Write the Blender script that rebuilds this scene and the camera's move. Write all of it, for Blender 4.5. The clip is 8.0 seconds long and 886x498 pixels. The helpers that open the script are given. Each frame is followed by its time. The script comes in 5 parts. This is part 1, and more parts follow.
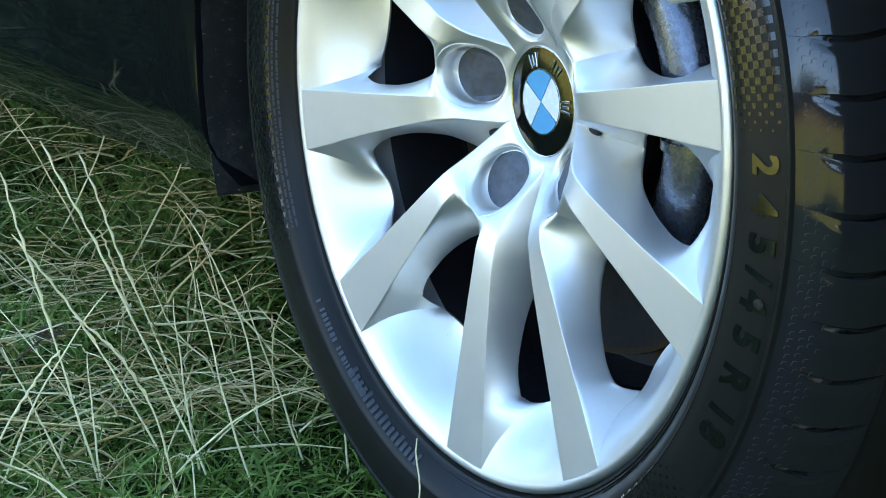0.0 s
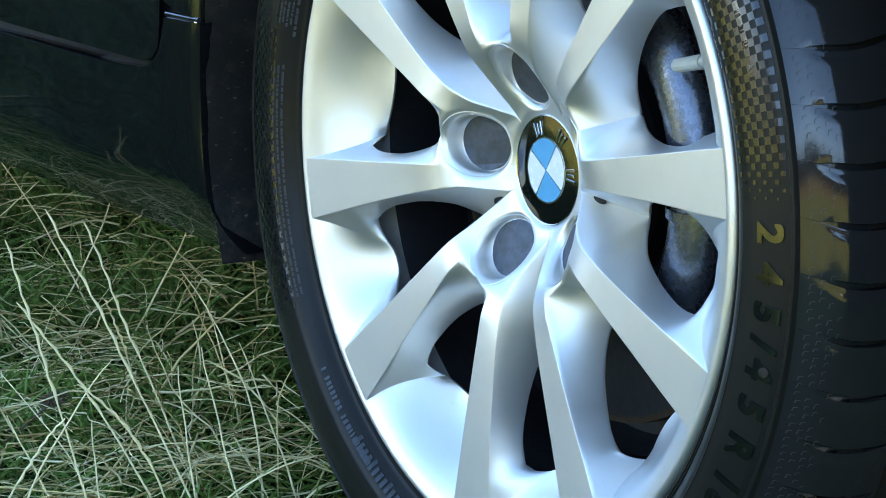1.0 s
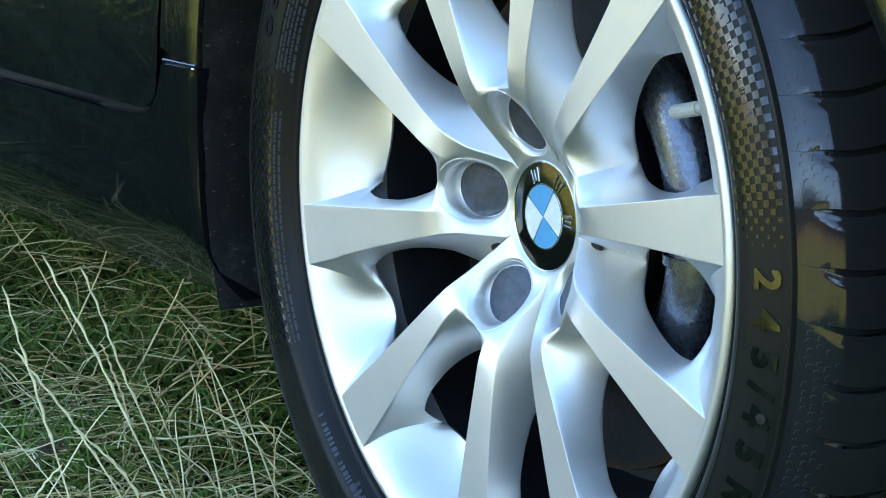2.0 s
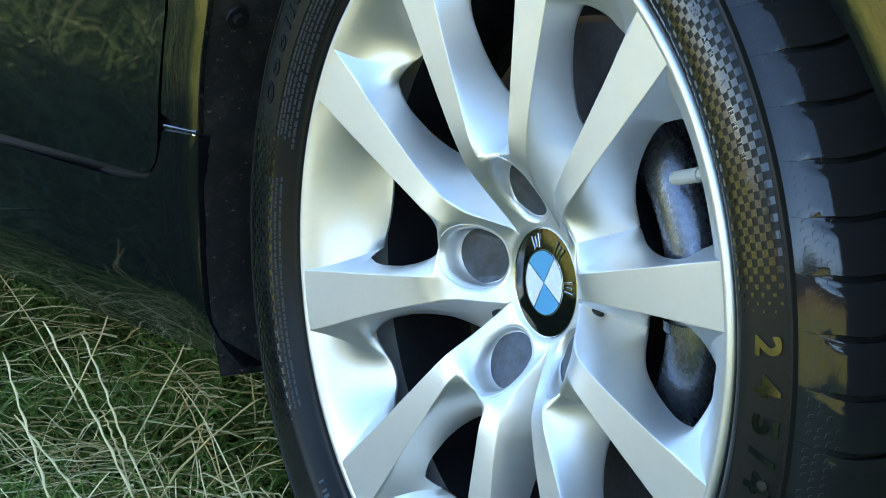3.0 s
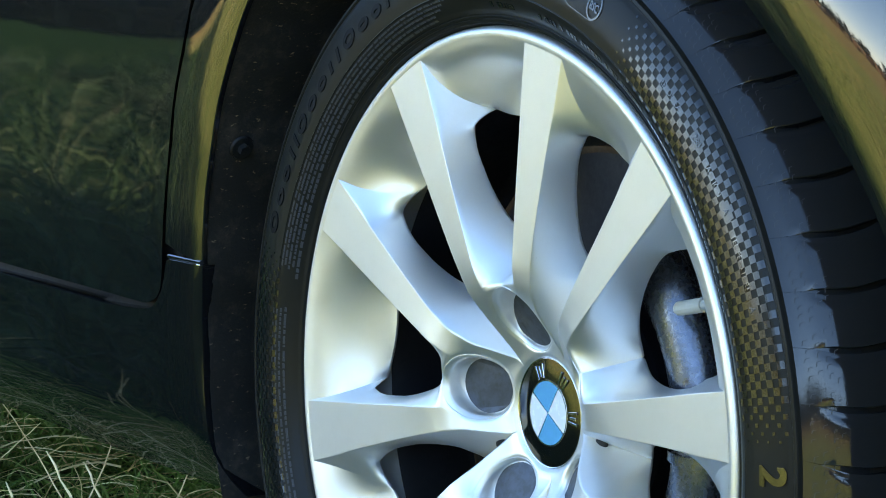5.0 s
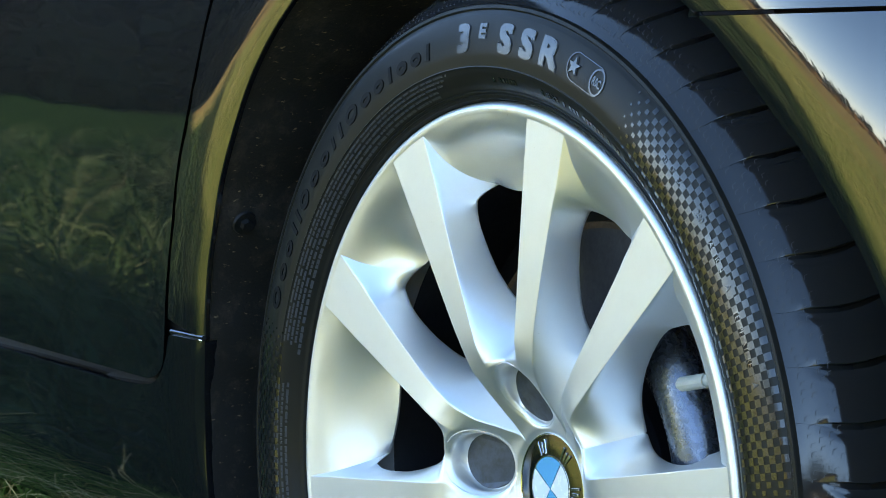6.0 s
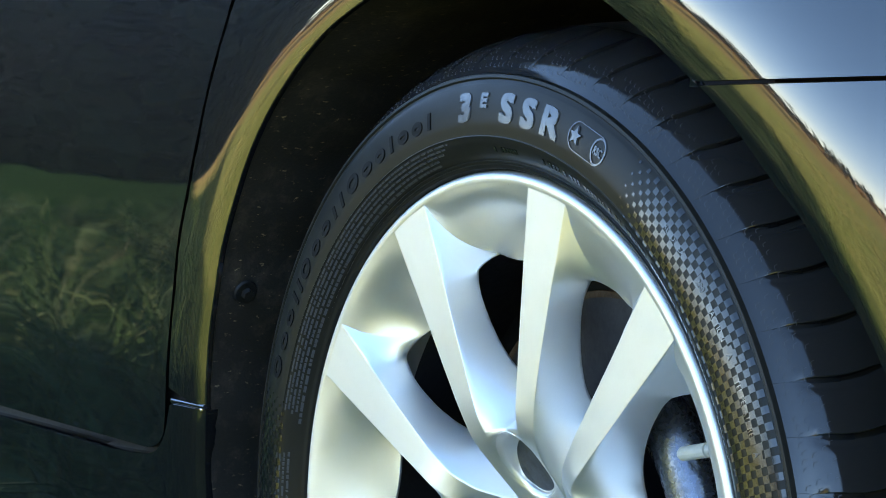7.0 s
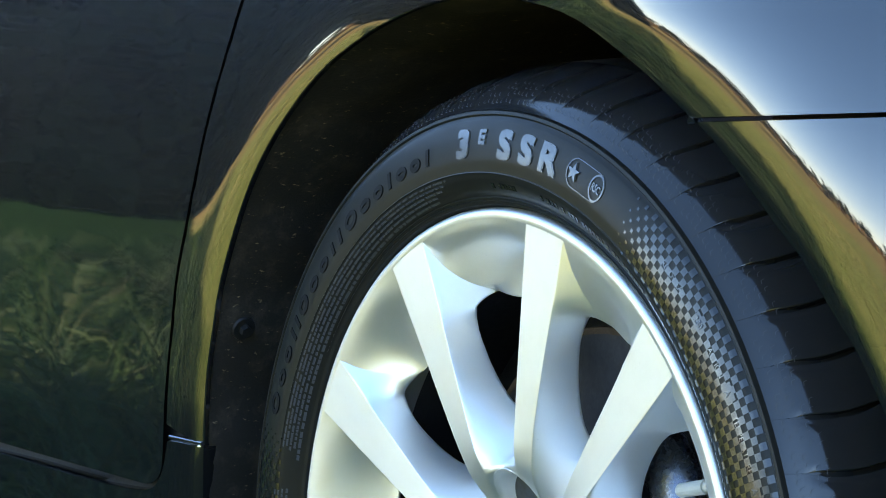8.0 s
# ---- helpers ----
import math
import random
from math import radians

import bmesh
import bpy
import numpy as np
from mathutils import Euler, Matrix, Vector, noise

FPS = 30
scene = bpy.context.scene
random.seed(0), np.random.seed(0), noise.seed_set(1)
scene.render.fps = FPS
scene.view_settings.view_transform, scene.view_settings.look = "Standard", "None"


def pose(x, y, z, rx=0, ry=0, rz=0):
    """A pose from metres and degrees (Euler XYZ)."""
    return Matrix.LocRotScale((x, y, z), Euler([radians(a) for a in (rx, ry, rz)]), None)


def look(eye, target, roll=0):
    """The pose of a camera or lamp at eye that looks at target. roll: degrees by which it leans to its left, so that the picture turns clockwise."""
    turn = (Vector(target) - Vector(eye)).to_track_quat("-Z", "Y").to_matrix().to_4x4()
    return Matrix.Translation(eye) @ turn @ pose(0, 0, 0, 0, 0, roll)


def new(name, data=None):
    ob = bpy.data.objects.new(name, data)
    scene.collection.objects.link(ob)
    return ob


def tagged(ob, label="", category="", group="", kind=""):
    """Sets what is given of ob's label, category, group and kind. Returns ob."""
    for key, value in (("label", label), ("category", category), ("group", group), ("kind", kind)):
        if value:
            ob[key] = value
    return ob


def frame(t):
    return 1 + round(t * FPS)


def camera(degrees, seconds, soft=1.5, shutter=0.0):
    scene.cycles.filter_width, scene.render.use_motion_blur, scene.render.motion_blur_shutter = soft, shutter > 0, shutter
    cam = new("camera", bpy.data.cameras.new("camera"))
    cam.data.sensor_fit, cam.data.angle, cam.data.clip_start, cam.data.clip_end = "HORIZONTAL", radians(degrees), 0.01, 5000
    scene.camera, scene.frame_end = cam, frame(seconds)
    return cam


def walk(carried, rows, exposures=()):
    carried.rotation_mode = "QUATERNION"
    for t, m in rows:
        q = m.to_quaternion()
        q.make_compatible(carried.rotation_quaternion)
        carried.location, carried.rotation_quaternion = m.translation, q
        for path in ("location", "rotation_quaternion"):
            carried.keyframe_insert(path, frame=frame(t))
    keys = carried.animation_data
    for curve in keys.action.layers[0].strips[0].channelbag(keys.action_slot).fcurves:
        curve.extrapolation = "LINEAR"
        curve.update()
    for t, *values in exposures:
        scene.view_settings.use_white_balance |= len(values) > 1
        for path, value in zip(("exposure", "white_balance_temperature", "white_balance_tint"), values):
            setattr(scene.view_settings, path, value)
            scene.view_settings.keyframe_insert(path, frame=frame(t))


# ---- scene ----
# camera: stands still on the grass and tilts up
cam = camera(14.0, 8.0, soft=0.95)
EYE = (1.8675, -1.2340, 0.6947)
ROWS = [
    (0.0, 78.362, 0.016, 57.382),
    (0.5, 78.838, 0.010, 57.418),
    (1.0, 79.447, 0.005, 57.464),
    (1.5, 79.808, 0.000, 57.440),
    (3.0, 81.233, -0.043, 57.440),
    (3.5, 81.886, -0.080, 57.461),
    (4.0, 82.534, -0.090, 57.494),
    (5.5, 83.770, -0.105, 57.522),
    (6.0, 84.496, -0.115, 57.552),
    (6.5, 85.179, -0.130, 57.581),
    (7.0, 85.596, -0.150, 57.573),
    (7.5, 85.852, -0.160, 57.559),
    (8.0, 86.175, -0.175, 57.545),
]
EXPOSURE = 3.51
walk(cam, [(t, pose(*EYE, rx, ry, rz)) for t, rx, ry, rz in ROWS], [(0.0, EXPOSURE + 0.17, 11450, 20), (3.0, EXPOSURE + 0.10, 11450, 20), (5.0, EXPOSURE + 0.05, 11450, 20), (8.0, EXPOSURE + 0.42, 11450, 20)])

# world: clear sky, low sun behind the car
SUN_EL, SUN_AZ = 37.0, 125.0     # azimuth from +x towards +y
world = bpy.data.worlds.new("sky_world")
scene.world = world
world.use_nodes = True
wn, wl = world.node_tree.nodes, world.node_tree.links
sky = wn.new("ShaderNodeTexSky")
sky.sky_type, sky.sun_disc = "NISHITA", False
sky.sun_elevation, sky.sun_rotation = radians(SUN_EL), radians(90 - SUN_AZ)
sky.air_density, sky.dust_density, sky.ozone_density = 0.6, 0.0, 3.0
sky.altitude = 2200.0
wn["Background"].inputs[1].default_value = 0.195
deep = wn.new("ShaderNodeHueSaturation")
deep.inputs["Hue"].default_value = 0.5015
deep.inputs["Saturation"].default_value = 1.29
even = wn.new("ShaderNodeGamma")
even.inputs["Gamma"].default_value = 0.84
wl.new(sky.outputs[0], even.inputs["Color"])
wl.new(even.outputs[0], deep.inputs["Color"])
wl.new(deep.outputs[0], wn["Background"].inputs[0])
sun = new("sun", bpy.data.lights.new("sun", "SUN"))
sun.data.energy, sun.data.angle, sun.data.color = 3.6, radians(0.53), (1.0, 0.93, 0.82)
sd = Vector((math.cos(radians(SUN_AZ)) * math.cos(radians(SUN_EL)), math.sin(radians(SUN_AZ)) * math.cos(radians(SUN_EL)), math.sin(radians(SUN_EL))))
sun.matrix_world = look(sd * 50, (0, 0, 0))


# ---- materials ----
class Mat:
    """A node material with short helpers."""

    def __init__(self, name):
        self.m = bpy.data.materials.new(name)
        self.m.use_nodes = True
        self.n, self.l = self.m.node_tree.nodes, self.m.node_tree.links
        self.b = self.n["Principled BSDF"]

    def node(self, kind, **values):
        nd = self.n.new("ShaderNode" + kind)
        for k, v in values.items():
            setattr(nd, k, v)
        return nd

    def put(self, key, value):
        sock = self.b.inputs[key]
        if isinstance(value, (int, float)):
            sock.default_value = value
        elif isinstance(value, tuple):
            sock.default_value = (*value, 1.0) if len(value) == 3 else value
        else:
            self.l.new(value, sock)
        return self

    def coords(self, space="Object"):
        return self.node("TexCoord").outputs[space]

    def noise(self, scale, detail=4.0, rough=0.55, vec=None, stretch=None):
        nd = self.node("TexNoise")
        nd.inputs["Scale"].default_value, nd.inputs["Detail"].default_value, nd.inputs["Roughness"].default_value = scale, detail, rough
        src = vec or self.coords()
        if stretch:
            mp = self.node("Mapping")
            mp.inputs["Scale"].default_value = stretch
            self.l.new(src, mp.inputs[0])
            src = mp.outputs[0]
        self.l.new(src, nd.inputs["Vector"])
        return nd.outputs["Fac"]

    def ramp(self, fac, stops):
        nd = self.node("ValToRGB")
        els = nd.color_ramp.elements
        while len(els) < len(stops):
            els.new(0.5)
        for e, (p, c) in zip(els, stops):
            e.position = p
            e.color = (c, c, c, 1) if isinstance(c, (int, float)) else (*c, 1)
        self.l.new(fac, nd.inputs[0])
        return nd.outputs[0]

    def mix(self, fac, a, b, mode="MIX"):
        nd = self.node("Mix", data_type="RGBA", blend_type=mode)
        for i, v in ((0, fac), (6, a), (7, b)):
            if isinstance(v, (int, float)):
                nd.inputs[i].default_value = v
            elif isinstance(v, tuple):
                nd.inputs[i].default_value = (*v, 1.0)
            else:
                self.l.new(v, nd.inputs[i])
        return nd.outputs[2]

    def math(self, op, a, b=0.0):
        nd = self.node("Math", operation=op)
        for i, v in ((0, a), (1, b)):
            if isinstance(v, (int, float)):
                nd.inputs[i].default_value = v
            else:
                self.l.new(v, nd.inputs[i])
        return nd.outputs[0]

    def node_length(self, vec):
        nd = self.node("VectorMath", operation="LENGTH")
        self.l.new(vec, nd.inputs[0])
        return nd.outputs["Value"]

    def bump(self, height, strength=0.3, distance=0.001):
        nd = self.node("Bump")
        nd.inputs["Strength"].default_value, nd.inputs["Distance"].default_value = strength, distance
        self.l.new(height, nd.inputs["Height"])
        self.l.new(nd.outputs[0], self.b.inputs["Normal"])
        return self


def mat_silver():
    m = Mat("silver_wheel_paint")
    flake = m.noise(2600, 2.0)
    dirt = m.ramp(m.noise(38, 6.0, 0.65), [(0.50, 0.0), (0.80, 1.0)])
    spots = m.ramp(m.noise(330, 2.0, 0.5), [(0.76, 0.0), (0.79, 1.0)])
    base = m.mix(flake, (0.65, 0.64, 0.61), (0.76, 0.74, 0.71))
    base = m.mix(m.math("MULTIPLY", dirt, 0.10), base, (0.36, 0.33, 0.28))
    base = m.mix(m.math("MULTIPLY", spots, 0.25), base, (0.25, 0.22, 0.18))
    m.put("Base Color", base).put("Metallic", 0.9)
    m.put("Roughness", m.ramp(m.noise(60, 5.0), [(0.3, 0.40), (0.8, 0.47)]))
    m.put("Coat Weight", 0.22).put("Coat Roughness", 0.22)
    m.bump(flake, 0.08, 0.0002)
    return m.m


def mat_rubber(name="tyre_rubber", rough=(0.29, 0.39), col=(0.0115, 0.0112, 0.0096), spec=0.125):
    m = Mat(name)
    big = m.noise(16, 6.0, 0.65)
    fine = m.noise(700, 3.0, 0.6)
    dust = m.ramp(big, [(0.45, 0.0), (0.75, 1.0)])
    m.put("Base Color", m.mix(m.math("MULTIPLY", dust, 0.10), col, (0.040, 0.035, 0.028)))
    m.put("Roughness", m.ramp(m.noise(45, 5.0), [(0.3, rough[0]), (0.75, rough[1])]))
    m.put("Specular IOR Level", spec)
    m.bump(fine, 0.07, 0.0003)
    return m.m


def mat_simple(name, col, rough=0.5, metal=0.0, spec=0.5, grain=300.0, vary=0.35, bump=0.15, dist=0.0005):
    m = Mat(name)
    a = m.noise(grain * 0.08, 5.0, 0.6)
    b = m.noise(grain, 3.0, 0.6)
    dark = tuple(c * (1 - vary) for c in col)
    m.put("Base Color", m.mix(m.ramp(a, [(0.3, 0.0), (0.7, 1.0)]), dark, col))
    m.put("Roughness", m.ramp(b, [(0.3, max(rough - 0.07, 0.02)), (0.7, min(rough + 0.07, 1.0))]))
    m.put("Metallic", metal).put("Specular IOR Level", spec)
    m.bump(b, bump, dist)
    return m.m


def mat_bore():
    m = Mat("dark_dusty_pocket")
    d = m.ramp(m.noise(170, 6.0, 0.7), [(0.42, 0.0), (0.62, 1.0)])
    # dark grey floor colour, mottled with dust
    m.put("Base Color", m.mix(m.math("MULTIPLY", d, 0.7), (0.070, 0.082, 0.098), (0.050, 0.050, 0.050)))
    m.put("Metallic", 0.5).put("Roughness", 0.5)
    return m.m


def mat_paint():
    m = Mat("dark_car_paint")
    flake = m.noise(3500, 1.0)
    wave = m.noise(9, 2.0, 0.4)
    dust = m.ramp(m.noise(900, 2.0, 0.5), [(0.68, 0.0), (0.78, 1.0)])
    base = m.mix(flake, (0.0030, 0.0032, 0.0036), (0.0055, 0.0058, 0.0062))
    m.put("Base Color", m.mix(m.math("MULTIPLY", dust, 0.05), base, (0.10, 0.09, 0.07)))
    m.put("Metallic", 0.0).put("Roughness", 0.28).put("IOR", 1.45).put("Specular IOR Level", 0.05)
    m.put("Coat Weight", 1.0).put("Coat Roughness", 0.03).put("Coat IOR", 1.64)
    nd = m.node("Bump")
    nd.inputs["Strength"].default_value, nd.inputs["Distance"].default_value = 0.09, 0.004
    m.l.new(wave, nd.inputs["Height"])
    m.l.new(nd.outputs[0], m.b.inputs["Coat Normal"])
    return m.m


def mat_field():
    m = Mat("meadow_ground")
    v = m.coords()
    a = m.ramp(m.noise(0.11, 5.0, 0.6, v), [(0.35, 0.0), (0.65, 1.0)])
    b = m.ramp(m.noise(2.3, 6.0, 0.7, v), [(0.3, 0.0), (0.7, 1.0)])
    c = m.noise(60, 4.0, 0.7, v)
    col = m.mix(a, (0.190, 0.255, 0.085), (0.290, 0.310, 0.140))
    col = m.mix(m.math("MULTIPLY", b, 0.22), col, (0.400, 0.310, 0.140))
    col = m.mix(m.math("MULTIPLY", m.ramp(c, [(0.35, 1.0), (0.6, 0.0)]), 0.6), col, (0.020, 0.026, 0.010))
    # brown heath farther out
    far = m.ramp(m.math("MULTIPLY", m.math("SUBTRACT", m.node_length(v), 11.0), 0.06), [(0.0, 0.0), (0.7, 1.0)])
    heath = m.ramp(m.noise(0.35, 5.0, 0.7, v), [(0.35, 0.2), (0.6, 0.9)])
    col = m.mix(m.math("MULTIPLY", far, heath), col, (0.230, 0.160, 0.080))
    # grass belt behind the car, before the trees, painted dim for the door's reflection
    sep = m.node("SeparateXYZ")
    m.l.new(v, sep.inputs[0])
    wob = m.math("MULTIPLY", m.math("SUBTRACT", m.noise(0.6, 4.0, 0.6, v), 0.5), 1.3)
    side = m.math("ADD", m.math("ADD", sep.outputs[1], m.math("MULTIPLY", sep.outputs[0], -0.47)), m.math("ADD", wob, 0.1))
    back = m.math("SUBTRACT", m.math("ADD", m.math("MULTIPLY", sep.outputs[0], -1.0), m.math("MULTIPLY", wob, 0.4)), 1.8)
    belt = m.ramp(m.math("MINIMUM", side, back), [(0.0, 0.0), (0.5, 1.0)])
    dimmed = m.mix(b, (0.0028, 0.013, 0.005), (0.0070, 0.025, 0.010))
    near = m.math("SUBTRACT", 14.0, m.node_length(v))
    patch = m.ramp(m.math("MINIMUM", m.math("ADD", m.math("MULTIPLY", side, -1.0), 0.8), m.math("ADD", near, wob)), [(0.0, 0.0), (0.5, 1.0)])
    # turf also coloured dark or bright by direction, to suit each panel's reflection
    across = m.math("ADD", m.math("MULTIPLY", sep.outputs[0], 0.438), m.math("MULTIPLY", sep.outputs[1], -0.899))
    ahead = m.ramp(m.math("ADD", across, m.math("SUBTRACT", m.math("MULTIPLY", wob, 0.3), 0.42)), [(0.0, 0.0), (0.45, 1.0)])
    turf = m.mix(ahead, m.mix(b, (0.017, 0.050, 0.015), (0.044, 0.084, 0.028)), m.mix(b, (0.118, 0.180, 0.056), (0.225, 0.250, 0.098)))
    col = m.mix(patch, col, turf)
    col = m.mix(belt, col, dimmed)
    # car's shade painted into the turf within 1.9 m, to darken the sill's reflection
    car_shade = m.ramp(m.math("MINIMUM", m.math("SUBTRACT", 0.15, sep.outputs[0]), m.math("ADD", m.math("SUBTRACT", 1.9, m.node_length(v)), m.math("MULTIPLY", wob, 0.12))), [(0.0, 0.0), (0.4, 1.0)])
    col = m.mix(car_shade, col, m.mix(b, (0.012, 0.030, 0.009), (0.028, 0.048, 0.016)))
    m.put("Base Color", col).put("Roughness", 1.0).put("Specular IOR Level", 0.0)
    m.bump(c, 0.8, 0.02)
    return m.m


def mat_blade(name, c1, c2, c3, rough=0.6):
    m = Mat(name)
    rnd = m.node("NewGeometry").outputs["Random Per Island"]
    col = m.ramp(rnd, [(0.0, c1), (0.5, c2), (1.0, c3)])
    col = m.mix(m.math("MULTIPLY", m.noise(160, 3.0), 0.30), col, tuple(v * 0.55 for v in c2))
    m.put("Base Color", col).put("Roughness", rough).put("Specular IOR Level", 0.12)
    return m.m


def mat_liner():
    m = Mat("dusty_liner_plastic")
    dust = m.ramp(m.noise(46, 8.0, 0.75), [(0.50, 0.0), (0.80, 1.0)])
    specks = m.ramp(m.noise(330, 4.0, 0.6, None, (1.0, 0.45, 1.0)), [(0.64, 0.0), (0.72, 1.0)])
    col = m.mix(m.math("MULTIPLY", dust, 0.42), (0.010, 0.009, 0.008), (0.105, 0.082, 0.058))
    m.put("Base Color", m.mix(m.math("MULTIPLY", specks, 0.75), col, (0.230, 0.175, 0.105)))
    m.put("Roughness", 0.65).put("Specular IOR Level", 0.25)
    m.bump(m.noise(420, 4.0, 0.65), 0.5, 0.001)
    return m.m


SILVER = mat_silver()
RUBBER = mat_rubber()
TREAD = mat_rubber("tread_rubber", (0.06, 0.12), (0.0140, 0.0144, 0.0152), 0.42)
LETTER = mat_rubber("raised_letter_rubber", (0.08, 0.14), (0.0030, 0.0030, 0.0030), 1.0)
PAINT = mat_paint()
BORE = mat_bore()
PLASTIC = mat_liner()
SEAL = mat_simple("black_gap_rubber", (0.006, 0.006, 0.006), 0.6, 0.0, 0.3, 300)
CHROME = mat_simple("bright_chrome", (0.75, 0.75, 0.74), 0.14, 1.0, 0.5, 300, 0.1, 0.02)
GLOSS_BLACK = mat_simple("gloss_black_enamel", (0.004, 0.004, 0.004), 0.08, 0.0, 0.7, 200, 0.1, 0.0)
BLUE = mat_simple("sky_blue_enamel", (0.0, 0.33, 0.52), 0.35, 0.0, 0.05, 300, 0.08, 0.02)
WHITE = mat_simple("white_enamel", (0.72, 0.74, 0.74), 0.25, 0.0, 0.6, 300, 0.05, 0.02)
CAST = mat_simple("cast_grey_metal", (0.105, 0.125, 0.155), 0.27, 0.75, 0.5, 300, 0.25, 0.20, 0.0006)
RUST = mat_simple("rusty_iron", (0.085, 0.045, 0.022), 0.8, 0.2, 0.3, 240, 0.6, 0.8, 0.001)
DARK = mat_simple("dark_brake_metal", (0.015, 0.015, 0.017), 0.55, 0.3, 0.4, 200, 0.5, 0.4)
CAP = mat_simple("grey_valve_plastic", (0.42, 0.42, 0.38), 0.5, 0.0, 0.4, 500, 0.3, 0.3)
FIELD = mat_field()
GREEN = mat_blade("green_grass_blades", (0.045, 0.120, 0.022), (0.105, 0.220, 0.040), (0.210, 0.280, 0.075))
# pale colour stands for light caught on sipe walls and small print
GLINT_RUBBER = mat_rubber("glint_pale_rubber", (0.28, 0.38), (0.042, 0.045, 0.048))
SEED = mat_simple("dried_brown_seed", (0.16, 0.105, 0.065), 0.85, 0.0, 0.15, 900, 0.5, 0.4)
# green darkened in the colour itself, for grass mirrored in door and sill
DIMMED = mat_blade("dimmed_grass_blades", (0.004, 0.017, 0.005), (0.008, 0.028, 0.008), (0.014, 0.036, 0.012))
TALL = mat_blade("tall_grass_blades", (0.010, 0.044, 0.015), (0.018, 0.064, 0.022), (0.032, 0.080, 0.034))
STRAW = mat_blade("dry_straw", (0.30, 0.18, 0.060), (0.72, 0.51, 0.22), (0.95, 0.79, 0.46))
STALK = mat_blade("pale_stalk", (0.70, 0.48, 0.20), (0.88, 0.68, 0.36), (0.95, 0.82, 0.52))
# leaf colours include the shade of a dense canopy
LEAF = mat_blade("tree_leaves", (0.006, 0.012, 0.005), (0.010, 0.018, 0.007), (0.016, 0.023, 0.009))
BARK = mat_simple("tree_bark", (0.10, 0.08, 0.06), 0.9, 0.0, 0.2, 30, 0.5, 0.6, 0.01)
HEATH = mat_blade("brown_heath", (0.16, 0.09, 0.04), (0.20, 0.12, 0.05), (0.14, 0.11, 0.04))
# pale bluish base stands for sky sheen on the raised letters
SKY_LETTER = mat_rubber("sky_tinted_letter_rubber", (0.18, 0.26), (0.050, 0.057, 0.066), 0.6)
MATT = mat_rubber("smooth_pattern_rubber", (0.15, 0.22), (0.0060, 0.0060, 0.0060), 0.50)
DULL = mat_rubber("dull_black_rubber", (0.5, 0.65), (0.0020, 0.0020, 0.0020), 0.12)
MUD = mat_simple("dried_mud", (0.055, 0.043, 0.032), 0.9, 0.0, 0.1, 900, 0.5, 0.8)


# ---- helpers for meshes ----
def mesh_object(name, verts, faces, material, parent=None, label="", smooth=True, sharp=None):
    me = bpy.data.meshes.new(name)
    me.from_pydata([tuple(v) for v in verts], [], [tuple(f) for f in faces])
    me.materials.append(material)
    if smooth:
        me.shade_smooth()
        if sharp is not None:
            me.set_sharp_from_angle(angle=radians(sharp))
    me.update()
    ob = new(name, me)
    if parent is not None:
        ob.parent = parent
    if label:
        ob["label"] = label
    return ob


def part(name, bm, material, parent, label="", smooth=True, sharp=35):
    bmesh.ops.recalc_face_normals(bm, faces=bm.faces)
    me = bpy.data.meshes.new(name)
    bm.to_mesh(me)
    bm.free()
    me.materials.append(material)
    if smooth:
        me.shade_smooth()
        me.set_sharp_from_angle(angle=radians(sharp))
    ob = new(name, me)
    ob.parent = parent
    if label:
        ob["label"] = label
    return ob


def curve_at(x, pts):
    """Smooth (monotone cubic) curve through (x, y) pairs, sorted by x."""
    xs, ys = [p[0] for p in pts], [p[1] for p in pts]
    if x <= xs[0]:
        return ys[0]
    if x >= xs[-1]:
        return ys[-1]
    n = len(xs)
    d = [(ys[i + 1] - ys[i]) / (xs[i + 1] - xs[i]) for i in range(n - 1)]
    m = [d[0]] + [0.0 if d[i - 1] * d[i] <= 0 else 2 * d[i - 1] * d[i] / (d[i - 1] + d[i]) for i in range(1, n - 1)] + [d[-1]]
    i = max(k for k in range(n - 1) if xs[k] <= x)
    h = xs[i + 1] - xs[i]
    t = (x - xs[i]) / h
    return (ys[i] * (1 + 2 * t) * (1 - t) ** 2 + h * m[i] * t * (1 - t) ** 2 + ys[i + 1] * t * t * (3 - 2 * t) + h * m[i + 1] * t * t * (t - 1))


WZ = 0.325      # height of the wheel's axle


def wp(r, deg, h):
    """A point of the wheel: radius, angle from ahead towards up, height outwards from the rim's lip."""
    a = radians(deg)
    return (r * math.cos(a), -h, WZ + r * math.sin(a))


def lathe(name, profile, material, parent, label="", seg=256, sharp=30, start=0.0, sweep=360.0):
    """Turns a profile of (r, h) about the axle."""
    full = abs(sweep - 360) < 1e-6
    cols = seg if full else seg + 1
    verts = [wp(r, start + sweep * j / seg, h) for j in range(cols) for r, h in profile]
    n = len(profile)
    faces = []
    for j in range(seg):
        k = (j + 1) % cols
        for i in range(n - 1):
            faces.append((j * n + i, k * n + i, k * n + i + 1, j * n + i + 1))
    return mesh_object(name, verts, faces, material, parent, label, True, sharp)


